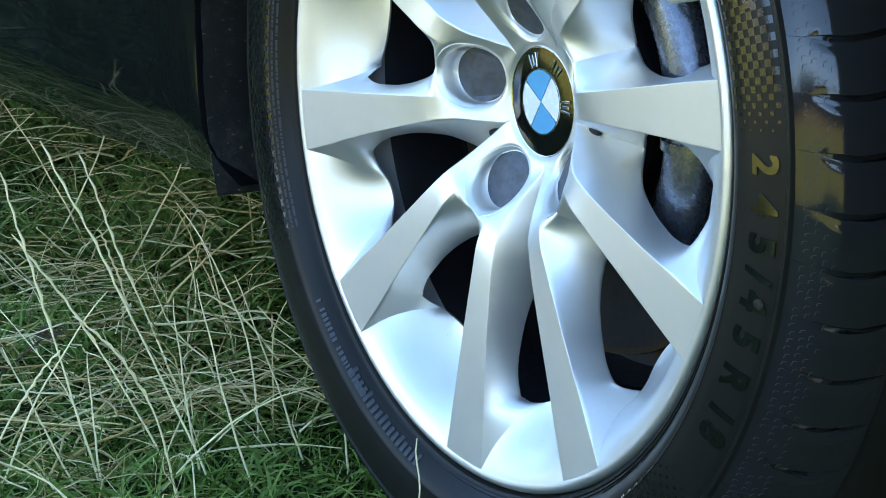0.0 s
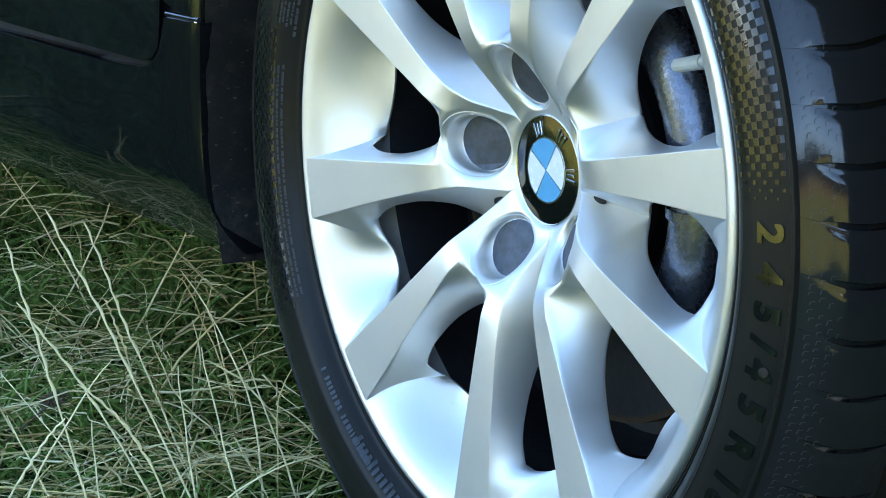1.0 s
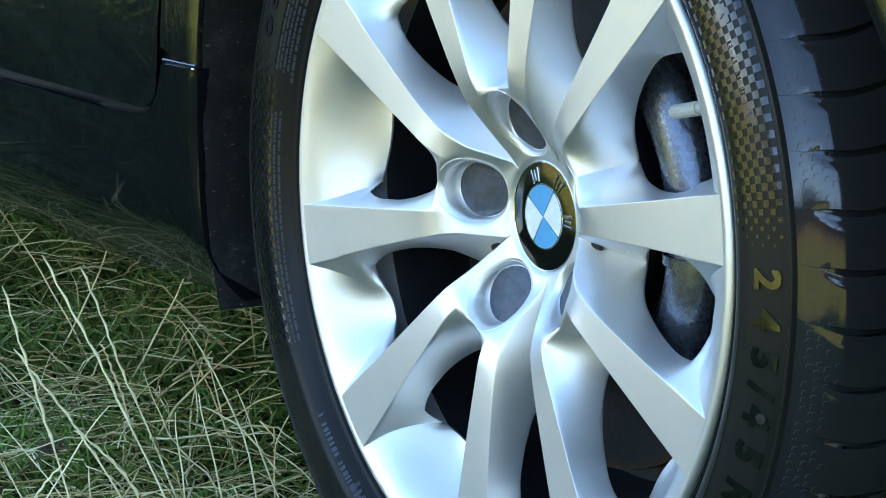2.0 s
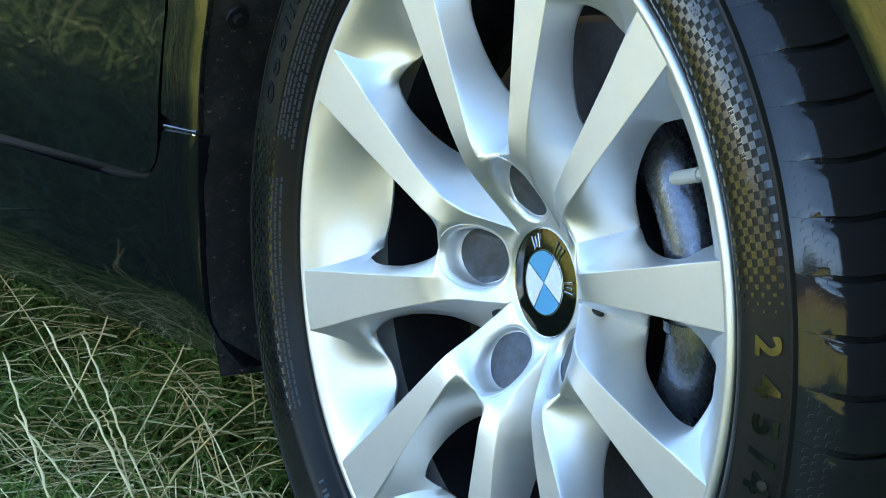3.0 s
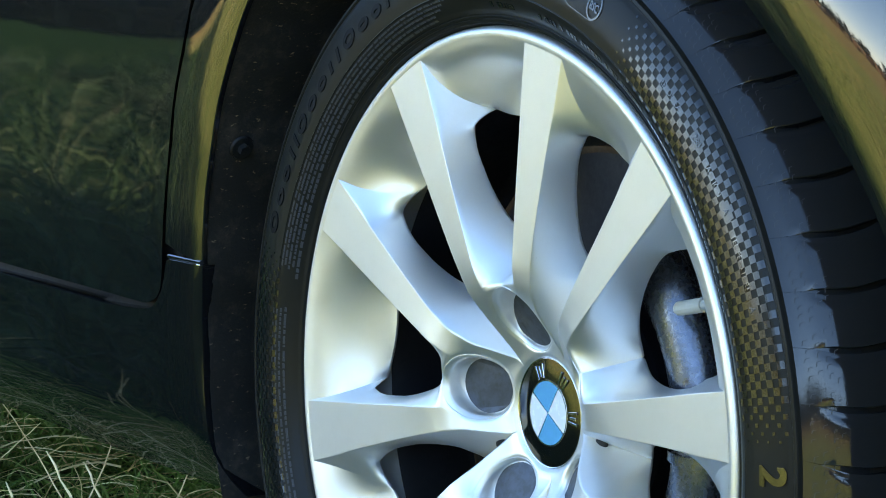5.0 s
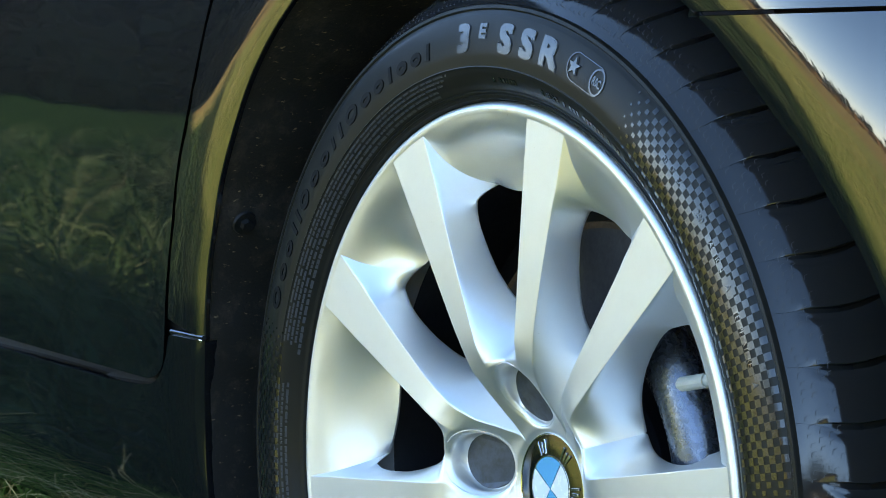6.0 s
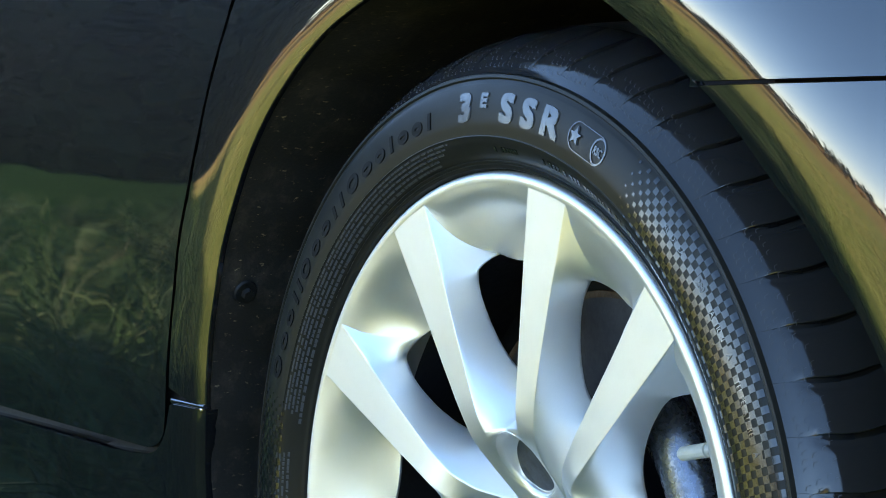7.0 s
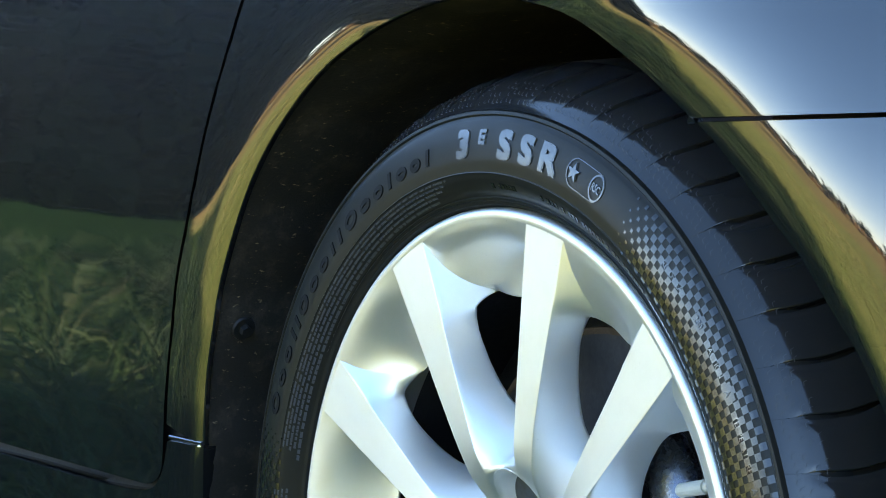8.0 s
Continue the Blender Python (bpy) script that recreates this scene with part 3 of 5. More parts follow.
SHOULDER = block_mesh(-0.0030, 0.0616, 360 / N_BLOCK, -1.3)
for k in range(N_BLOCK):
    place_block(SHOULDER, PHASE - 360 / N_BLOCK * (k + 0.5))


# ---- marks on the sidewall ----
def on_side(pts, ang, r0, lift, turned=False):
    """Bends flat (u, v) marks round the sidewall; letters stand with their heads outwards, or inwards when turned."""
    out = []
    for u, v, w in pts:
        if turned:
            u, v = -u, -v
        r = r0 + v
        out.append(wp(r, ang - math.degrees(u / r0), side_h(r) + lift * w))
    return out


def sidewall_text(body, ang, r0, size, material, bold=0.0, lift=0.0006, parent=None, turned=False, name="letter", squeeze=1.0):
    """One string as raised rubber, curved with the tyre; bold widens its strokes."""
    cu = bpy.data.curves.new(name, "FONT")
    cu.body, cu.size, cu.align_x, cu.align_y, cu.resolution_u = body, size, "CENTER", "CENTER", 3
    tmp = bpy.data.objects.new("tmp", cu)
    flat = bpy.data.meshes.new_from_object(tmp)
    bpy.data.objects.remove(tmp)
    cy = (max(v.co.y for v in flat.vertices) + min(v.co.y for v in flat.vertices)) / 2
    shifts = [(0, 0)] if bold == 0 else [(bold * a, bold * b) for a, b in ((-1, -1), (0, -1), (1, -1), (-1, 0), (0, 0), (1, 0), (-1, 1), (0, 1), (1, 1), (-0.5, -0.5), (0.5, -0.5), (-0.5, 0.5), (0.5, 0.5))]
    out = bmesh.new()
    for k, (du, dv) in enumerate(shifts):
        bm = bmesh.new()
        bm.from_mesh(flat)
        y = cy - size * 0.5
        while y < cy + size * 0.5:          # cross cuts, so that tall strokes follow the wall's curve
            bmesh.ops.bisect_plane(bm, geom=bm.verts[:] + bm.edges[:] + bm.faces[:], plane_co=(0, y, 0), plane_no=(0, 1, 0))
            y += 0.0022
        bmesh.ops.triangulate(bm, faces=bm.faces[:])
        ret = bmesh.ops.extrude_face_region(bm, geom=bm.faces[:])
        top = {v for v in ret["geom"] if isinstance(v, bmesh.types.BMVert)}
        pts = on_side([(v.co.x * squeeze + du, v.co.y - cy + dv, 1.0 + 0.03 * k if v in top else -0.5) for v in bm.verts], ang, r0, lift, turned)
        index = {v: out.verts.new(p) for v, p in zip(bm.verts, pts)}
        for f in bm.faces:
            if not all(v not in top for v in f.verts):
                out.faces.new([index[v] for v in f.verts])
        bm.free()
    bpy.data.meshes.remove(flat)
    return part(name, out, material, parent or tyre, "", False)


def bar_verts(u0, u1, v0, v1, ang, r0, lift, turned=False, n=3):
    """A plain raised bar: top grid, with its border pressed into the wall."""
    nv = max(1, int((v1 - v0) / 0.0025))
    us = [u0] + [u0 + (u1 - u0) * i / n for i in range(n + 1)] + [u1]
    vs = [v0] + [v0 + (v1 - v0) * j / nv for j in range(nv + 1)] + [v1]
    flat = [(u, v, -0.5 if i in (0, n + 2) or j in (0, nv + 2) else 1.0) for j, v in enumerate(vs) for i, u in enumerate(us)]
    m = len(us)
    fc = [(j * m + i, j * m + i + 1, (j + 1) * m + i + 1, (j + 1) * m + i) for j in range(len(vs) - 1) for i in range(m - 1)]
    return on_side(flat, ang, r0, lift, turned), fc


def bars(name, rows, material, label=""):
    verts, faces = [], []
    for row in rows:
        p, fc = bar_verts(*row)
        faces += [tuple(i + len(verts) for i in f) for f in fc]
        verts += p
    return mesh_object(name, verts, faces, material, tyre, label, False)


for ch, ang in zip("245/45R18", (1.6, -3.0, -7.5, -11.2, -14.4, -19.1, -24.4, -29.5, -32.8)):
    sidewall_text(ch, ang, 0.2905, 0.0250, LETTER, 0.0008, 0.0008)
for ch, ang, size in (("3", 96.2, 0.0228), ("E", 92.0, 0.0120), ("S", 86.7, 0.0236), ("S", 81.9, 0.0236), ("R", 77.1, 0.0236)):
    sidewall_text(ch, ang, 0.2862 if size > 0.015 else 0.2900, size, SKY_LETTER, 0.0013 if size > 0.015 else 0.0007, 0.0007, squeeze=1.34)
# maker's name: plain rings and strokes in the size of its letters
widths = (7.6, 6.4, 6.2, 4.4, 2.6, 7.2, 6.6, 6.4, 4.4, 4.2, 7.8, 6.6, 6.2, 4.4, 6.2, 6.0, 4.2)
heights = (12.5, 9, 9, 11.5, 11.5, 12.5, 9.5, 9, 9, 11, 12.5, 9, 9, 11, 9, 9, 11)


def ring_mark(w, h, ang, r0, stroke):
    """A raised oval ring standing on the line of writing."""
    n, flat, faces = 28, [], []
    for q in range(n):
        c, sn = math.cos(2 * math.pi * q / n), math.sin(2 * math.pi * q / n)
        for k, z in ((0.0, -0.5), (0.0, 1.0), (stroke, 1.0), (stroke, -0.5)):
            flat.append(((w / 2 - k) * c, h / 2 - 0.0055 + (h / 2 - k) * sn, z))
    for q in range(n):
        for k in range(3):
            a, b = q * 4 + k, ((q + 1) % n) * 4 + k
            faces.append((a, b, b + 1, a + 1))
    return mesh_object("name_ring", on_side(flat, ang, r0, 0.0007), faces, DULL, tyre, "", False)


u = 0.0
for w, h in zip(widths, heights):
    ang = 161.8 - math.degrees((u + w * 1.485) / 1000 / 0.2845)
    if w > 5:
        ring_mark(w * 0.0021, h / 1000, ang, 0.2835, 0.0036)
    else:
        bars("name_bar", [(-0.0017, 0.0017, -0.0055, -0.0055 + h / 1000, ang, 0.2835, 0.0007)], DULL)
    u += w * 10.42 / 5.72 * 1.63
# star and oval in a rounded frame
bm = bmesh.new()
flat = [(0.0062 * (1.0 if i % 2 == 0 else 0.42) * math.sin(math.pi * i / 5), 0.0062 * (1.0 if i % 2 == 0 else 0.42) * math.cos(math.pi * i / 5), 1.0) for i in range(10)]
low = [(a, b, -0.5) for a, b, c in flat]
pv = on_side(flat + low + [(0, 0, 1.0)], 71.4, 0.2870, 0.0013)
mesh_object("star", pv, [(20, i, (i + 1) % 10) for i in range(10)] + [(i, 10 + i, 10 + (i + 1) % 10, (i + 1) % 10) for i in range(10)], SKY_LETTER, tyre, "", False)


def outline(name, shape, ang, r0, width, material, lift=0.0006):
    """A closed raised line along a list of (u, v) points."""
    n = len(shape)
    cx, cy = sum(p[0] for p in shape) / n, sum(p[1] for p in shape) / n
    inner = []
    for x, y in shape:
        d = math.hypot(x - cx, y - cy)
        inner.append((x - (x - cx) / d * width, y - (y - cy) / d * width))
    flat = [(x, y, 1.0) for x, y in shape] + [(x, y, 1.0) for x, y in inner] + [(x, y, -0.5) for x, y in shape]
    faces = [(i, (i + 1) % n, n + (i + 1) % n, n + i) for i in range(n)] + [(i, 2 * n + i, 2 * n + (i + 1) % n, (i + 1) % n) for i in range(n)]
    return mesh_object(name, on_side(flat, ang, r0, lift), faces, material, tyre, "", False)


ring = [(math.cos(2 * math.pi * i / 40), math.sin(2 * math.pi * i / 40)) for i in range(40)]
outline("rounded_frame", [((0.0105 if c > 0 else -0.0105) + 0.0092 * c, 0.0092 * s) for c, s in ring], 69.0, 0.2868, 0.0008, SKY_LETTER)
outline("oval_ring", [(0.0070 * c, 0.0085 * s) for c, s in ring], 66.5, 0.2868, 0.0012, SKY_LETTER)
sidewall_text("RSC", 66.5, 0.2868, 0.0070, SKY_LETTER, 0.0002, 0.0006, squeeze=0.72)
for word, a0 in (("TREADWEAR", 48.5), ("TRACTION", 36.6), ("TEMPERATURE", 25.8)):
    sidewall_text(word, a0, 0.2885, 0.0052, LETTER, 0.0, 0.0006)
for word, a0 in (("280", 41.4), ("A", 32.0), ("A", 20.3)):
    bars("plate", [(-0.0058, 0.0058, -0.0036, 0.0036, a0, 0.2890, 0.0004)], MATT)
    sidewall_text(word, a0, 0.2890, 0.0058, SKY_LETTER, 0.0, 0.0009)
sidewall_text("SAFETY WARNING", 193.5, 0.2745, 0.0060, LETTER, 0.0, 0.0006)

rng = random.Random(5)
rows = []
for line in range(5):          # unreadable small print as rows of bars
    a = 166.0 - rng.random() * 3
    while a > 101 + line * 1.2:
        w = rng.uniform(0.0012, 0.0050)
        rows.append((-w / 2, w / 2, -0.00055, 0.00055, a, 0.2655 - 0.0026 * line, 0.0004, False, 1))
        a -= math.degrees((w + 0.0011) / 0.263)
for line in range(4):
    a = 206.0
    while a > 171:
        w = rng.uniform(0.0012, 0.0045)
        rows.append((-w / 2, w / 2, -0.0006, 0.0006, a, 0.2690 - 0.0032 * line, 0.0004, False, 1))
        a -= math.degrees((w + 0.0012) / 0.263)
tagged(bars("fine_print", rows, GLINT_RUBBER, "rows of small raised marks"), kind="stuff")
rows = []
for a0, a1, r0, hgt in ((90.0, 84.0, 0.2600, 0.0034), (78.0, 52.0, 0.2600, 0.0036), (50.0, 20.0, 0.2590, 0.0040), (-20.0, -60.0, 0.2545, 0.0016), (236.0, 218.0, 0.2600, 0.0036)):
    a = a0
    while a > a1:
        w = rng.uniform(0.0016, 0.0036)
        rows.append((-w / 2, w / 2, -hgt / 2, hgt / 2, a, r0, 0.0005, False, 1))
        a -= math.degrees((w + 0.0013 + (0.004 if rng.random() < 0.15 else 0)) / 0.26)
for i in range(17):            # web address along the lower sidewall, heads towards the axle
    rows.append((-0.0017, 0.0017, -0.0030, 0.0030 if i % 4 else 0.0040, 231.6 + i * 1.28, 0.2590, 0.0007, True, 1))
tagged(bars("raised_print", rows, MATT, "raised print as plain bars"), kind="stuff")

# chequered patches: smooth squares on the duller wall, shrinking towards both ends
for a0, a1, fade in ((60.0, 5.0, 6.0), (208.0, 163.0, 5.0), (-42.0, -95.0, 6.0)):
    verts, faces = [], []
    nr, step, along = 9, 0.0041, 0.0045
    na = int(radians(a0 - a1) * 0.285 / along)
    for i in range(na):
        for j in range(nr):
            if (i + j) % 2:
                continue
            a = a0 - (a0 - a1) * (i + 0.5) / na
            f = min(1.0, min(a0 - a, a - a1) / fade)
            f = 0.25 + 0.75 * f + 0.10 * (j / nr - 0.5) * (1 - f)
            hs, ht = step / 2 * min(f, 1.0) * 1.02, along / 2 * min(f, 1.0) * 1.02
            rc = 0.2655 + step * (j + 0.5) + 0.0005 * rng.uniform(-0.2, 0.2)
            base = len(verts)
            verts += on_side([(q * ht, -hs + 2 * hs * p / 4, 1) for p in range(5) for q in (-1, 1)], a, rc, 0.00045)
            faces += [(base + 2 * p, base + 2 * p + 1, base + 2 * p + 3, base + 2 * p + 2) for p in range(4)]
    tagged(mesh_object("chequered_patch", verts, faces, MATT, tyre, "smooth chequered pattern moulded in the sidewall", False), kind="stuff")
# short moulded dashes along the shoulder ridge, in the pale glint colour
rows_v, rows_f = [], []


def dash(a0, y0, a1, y1, width):
    """A thin flat stroke on the shoulder between two points (angle, depth)."""
    dx, dy = radians(a1 - a0) * 0.316, y1 - y0
    n = math.hypot(dx, dy)
    ox, oy = -dy / n * width / 2, dx / n * width / 2
    base = len(rows_v)
    for a, y, q in ((a0, y0, 1), (a1, y1, 1), (a1, y1, -1), (a0, y0, -1)):
        yy = y + q * oy
        rows_v.append(wp(crown_r(yy) + 0.00018, a + q * math.degrees(ox / 0.316), -yy))
    rows_f.append((base, base + 1, base + 2, base + 3))


for k in range(330):               # stepped sipes in four rows, fading inwards
    for row in range(4):
        if rng.random() < 0.12 + 0.13 * row:
            continue
        a = -62 + 302 * (k + 0.5 * (row % 2)) / 330 + rng.uniform(-0.05, 0.05)
        y = 0.0020 + 0.0042 * row + rng.uniform(-0.0006, 0.0006)
        st, w = rng.uniform(0.30, 0.55), rng.uniform(0.00026, 0.00046)
        dash(a - st, y, a, y + 0.0004, w)
        dash(a, y + 0.0004, a + 0.08, y + 0.0021, w)
tagged(mesh_object("shoulder_texture", rows_v, rows_f, GLINT_RUBBER, tyre, "short stepped sipes on the shoulder", False), kind="stuff")
bm = bmesh.new()
bmesh.ops.create_icosphere(bm, subdivisions=2, radius=0.0032, matrix=Matrix.Translation(wp(0.2945, -14.3, side_h(0.2945) + 0.0008)) @ Matrix.Diagonal((1.3, 0.6, 1.0, 1.0)))
for v in bm.verts:
    v.co += noise.noise_vector(v.co * 400) * 0.0006
part("mud_crumb", bm, MUD, tyre, "dried mud crumb")


# ---- bodywork ----
AX, AZ = 0.0, 0.310        # centre of the wheel arch
LIP_Y = [(-20, -0.012), (20, -0.022), (40, -0.023), (72, -0.023), (84, -0.018), (95, -0.0130), (112, -0.0120), (124, -0.0150), (140, -0.0185), (152, -0.0192), (164, -0.0168), (171, -0.0136), (176, -0.0110), (200, -0.0045)]
ARCH = [(-20, 0.480), (10, 0.450), (22.6, 0.4325), (28.2, 0.4251), (32.8, 0.4162), (37.8, 0.4105), (41.4, 0.4034), (46, 0.3993), (52, 0.3965), (58, 0.3922), (66, 0.3916), (75, 0.3938), (84, 0.392), (105, 0.3945), (113, 0.3965), (120, 0.3980), (131, 0.3962), (138, 0.3929), (144.5, 0.3876), (150.4, 0.3834), (155.5, 0.3780), (160.7, 0.3756), (165, 0.3730), (171, 0.3709), (177, 0.3717), (184, 0.3728), (200, 0.3725)]
BASE_Y = [(-2.5, 0.020), (-0.9, 0.008), (-0.60, -0.0095), (-0.45, -0.0185), (-0.36, -0.0235), (-0.20, -0.0315), (-0.03, -0.0375), (0.04, -0.042), (0.134, -0.0525), (0.20, -0.062), (0.30, -0.085), (0.42, -0.114), (0.52, -0.120), (0.72, -0.050), (0.90, 0.120)]
GAP = [(0.3415, -0.500), (0.3455, -0.4677), (0.3490, -0.4440), (0.3540, -0.4300), (0.3630, -0.4211), (0.386, -0.4153), (0.400, -0.4135), (0.421, -0.4092), (0.462, -0.3987), (0.504, -0.3890), (0.5405, -0.3756), (0.581, -0.3624), (0.621, -0.3494), (0.6605, -0.3341), (0.700, -0.3195), (0.80, -0.279), (0.95, -0.225)]
Z_SEAM, SEAM_RISE = 0.6335, 0.045


def seam_reach(th, gap):
    """Distance from the arch's centre to the joint between fender and bumper, which rises a little forwards."""
    k = SEAM_RISE / math.tan(radians(th))
    return (Z_SEAM + gap - AZ - 0.262 * SEAM_RISE) / (1 - k) / math.sin(radians(th))



def gap_x(z):
    return curve_at(z, GAP)


def crown(x, z):
    """How the flank falls back above and below its widest line."""
    f = min(1.0, max(0.0, (x - 0.16) / 0.22))
    dz = z - 0.490
    return (0.42 + 1.15 * f) * dz * dz / (1 + 1.2 * f * dz) if dz > 0 else 0.22 * dz * dz


# front quarter of the flank: control heights of one smooth sheet, 0.15 m apart, from x = 0.05 and z = 0.25
FRONT = [
    (0.5982, 0.3874, 0.1649, -0.032, -0.0469, 0.1476),
    (0.3811, 0.3251, 0.2516, 0.1117, -0.0659, 0.0459),
    (0.1756, 0.2138, 0.2196, -0.0028, -0.0582, 0.034),
    (0.0111, 0.0361, -0.0111, -0.0585, -0.013, 0.0636),
    (-0.052, -0.036, -0.049, 0.0067, 0.0098, 0.0959),
    (0.0073, 0.0392, 0.0324, 0.0328, 0.051, 0.1042),
    (0.0874, 0.0964, 0.0886, 0.0786, 0.0879, 0.1048),
]


def spline(t):
    return ((1 - t) ** 3 / 6, (3 * t ** 3 - 6 * t * t + 4) / 6, (-3 * t ** 3 + 3 * t * t + 3 * t + 1) / 6, t ** 3 / 6)


def front_y(x, z):
    u, w = min(max((x - 0.05) / 0.15, 0.0), 4.0), min(max((z - 0.25) / 0.15, 0.0), 3.0)
    i, j = min(int(u), 3), min(int(w), 2)
    bu, bw = spline(u - i), spline(w - j)
    return sum(bu[a] * bw[b] * FRONT[i + a][j + b] for a in range(4) for b in range(4)) + 1.5 * max(0.0, x - 0.65) ** 2


def arch_r(th):
    return curve_at(th, ARCH)


def rear_y(x, z):
    y = curve_at(x, BASE_Y)
    y += crown(x, z)
    if z > 0.88:
        y += 1.6 * (z - 0.88) ** 2
    dx, dzz = x - AX, z - AZ
    rho, th = math.hypot(dx, dzz), math.degrees(math.atan2(dzz, dx))
    if th < -90:
        th += 360
    ar = arch_r(th)
    e = max(rho - ar, 0.0)
    if e < 0.30:
        lx, lz = AX + ar * math.cos(radians(th)), AZ + ar * math.sin(radians(th))
        yl = curve_at(lx, BASE_Y)
        yl += crown(lx, lz)
        dip = curve_at(th, LIP_Y) - yl
        aft = min(1.0, max(0.0, (th - 108) / 26))       # a tighter roll behind the wheel
        low = min(1.0, max(0.0, (th - 140) / 20))
        top = max(0.0, 1 - abs(th - 100) / 28)        # and a softer one over it
        w = max(0.020 - 0.006 * aft - 0.003 * low, (1.4 + 0.9 * top) * dip)
        y += dip * math.exp(-(e / w)) * (1 + 0.35 * e / w)
    return y


def body_y(x, z):
    """Outer skin of the car's flank."""
    b = min(1.0, max(0.0, (x - 0.07) / 0.08))
    b = b * b * (3 - 2 * b)
    y = rear_y(x, z) * (1 - b) if b < 1 else 0.0
    if b > 0:
        f = front_y(x, min(z, 0.70))
        if z > 0.70:
            f += (f - front_y(x, 0.69)) / 0.01 * (z - 0.70)
        y += b * f
    return y


def panel(name, rows, material, label="", fold=(True, True, True, True), depth=0.010):
    """A sheet of rows of (x, z) points on the flank, with its edges folded inwards."""
    pts = [[(x, body_y(x, z), z) for x, z in row] for row in rows]
    nr, nc = len(pts), len(pts[0])

    def folded(line, nxt):
        out1, out2 = [], []
        for a, b in zip(line, nxt):
            d = Vector((a[0] - b[0], 0, a[2] - b[2]))
            d = d.normalized() * 0.0006 if d.length > 1e-9 else d
            out1.append((a[0] + d.x, a[1] + 0.0008, a[2] + d.z))
            out2.append((a[0] + d.x * 1.2, a[1] + depth, a[2] + d.z * 1.2))
        return out1, out2

    if fold[0]:
        a, b = folded(pts[0], pts[1])
        pts = [b, a] + pts
    if fold[1]:
        a, b = folded(pts[-1], pts[-2])
        pts = pts + [a, b]
    for side in (0, 1):
        if fold[2 + side]:
            cols = list(zip(*pts))
            a, b = folded(cols[0] if side == 0 else cols[-1], cols[1] if side == 0 else cols[-2])
            for row, p, q in zip(pts, a, b):
                if side == 0:
                    row[:0] = [q, p]
                else:
                    row.extend([p, q])
    nr, nc = len(pts), len(pts[0])
    verts = [p for row in pts for p in row]
    faces = [(i * nc + j, i * nc + j + 1, (i + 1) * nc + j + 1, (i + 1) * nc + j) for i in range(nr - 1) for j in range(nc - 1)]
    ob = mesh_object(name, verts, faces, material, car, label, True, 30)
    bm = bmesh.new()
    bm.from_mesh(ob.data)
    bmesh.ops.recalc_face_normals(bm, faces=bm.faces)
    if sum(f.normal.y * f.calc_area() for f in bm.faces) > 0:
        bmesh.ops.reverse_faces(bm, faces=bm.faces)
    bm.to_mesh(ob.data)
    bm.free()
    return ob


def polar_rows(t0, t1, n, lo, hi, m):
    rows = []
    for j in range(m + 1):
        row = []
        for i in range(n + 1):
            th = t0 + (t1 - t0) * i / n
            e0, e1 = lo(th), hi(th)
            s = (j / m) ** 1.8
            e = e0 + (e1 - e0) * s
            row.append((AX + (arch_r(th) + e) * math.cos(radians(th)), AZ + (arch_r(th) + e) * math.sin(radians(th))))
        rows.append(row)
    return rows


def reach(th, top=0.97):
    """How far a fender ray runs before it meets the door gap or the top of the flank."""
    c, s = math.cos(radians(th)), math.sin(radians(th))
    e = 0.005
    while e < 0.62:
        x, z = AX + (arch_r(th) + e) * c, AZ + (arch_r(th) + e) * s
        if z > top or x < gap_x(z) + 0.0028 or x > 0.88:
            break
        e += 0.002
    return e


fender = panel("front_fender", polar_rows(168.2, 24.0, 165, lambda th: max(0.0, seam_reach(th, 0.0014) - arch_r(th)) if th < 70 else 0.0, reach, 30), PAINT, "dark glossy fender mirroring the meadow and sky", depth=0.004)
bumper = panel("front_bumper", polar_rows(-14.0, 55.6, 90, lambda th: 0.0,
               lambda th: min(0.47, seam_reach(max(th, 5.0), -0.0014) - arch_r(th)), 30), PAINT, "dark glossy bumper corner mirroring the meadow and sky", depth=0.004)

zs = [0.3478 + 0.0015 * i for i in range(12)] + [0.366 + 0.0145 * i for i in range(42)]
door = panel("front_door", [[(gap_x(z) - 0.0028 - 1.75 * (k / 40) ** 1.7, z) for k in range(41)] for z in zs], PAINT, "dark glossy front door mirroring grass", (True, True, False, True))


def sill_y(x, z):
    return body_y(x, z) + (0.0 if z > 0.262 else 9.0 * (0.262 - z) ** 2 + 0.10 * (0.262 - z))


def edge_x(z):
    return curve_at(z, [(0.205, -0.3500), (0.220, -0.3588), (0.239, -0.3663), (0.266, -0.3704), (0.291, -0.3726), (0.335, -0.3709), (0.369, -0.3658), (0.385, -0.3628)])


SILL_TOP = [(-0.520, 0.3390), (-0.468, 0.3412), (-0.4480, 0.3435), (-0.4345, 0.3476), (-0.4255, 0.3546), (-0.4180, 0.3676), (-0.4140, 0.3845)]
verts, faces = [], []
cols, m = 150, 16
for k in range(cols + 1):
    s = (k / cols) ** 2.4
    for j in range(m + 1):
        x_ref = -0.3610 - 1.85 * s
        ztop = curve_at(x_ref - 0.0045, SILL_TOP)
        zlow = 0.216 + 0.012 * min(1.0, s * 1.2)
        z = zlow + (ztop - zlow) * j / m
        x = edge_x(z) - 1.85 * s
        verts.append((x, sill_y(x, z), z))
    verts.append((x, sill_y(x, z) + 0.002, z + 0.0012))
    verts.append((x, sill_y(x, z) + 0.012, z + 0.0012))
nn = m + 3
faces = [(k * nn + j, k * nn + j + 1, (k + 1) * nn + j + 1, (k + 1) * nn + j) for k in range(cols) for j in range(nn - 1)]
base = len(verts)
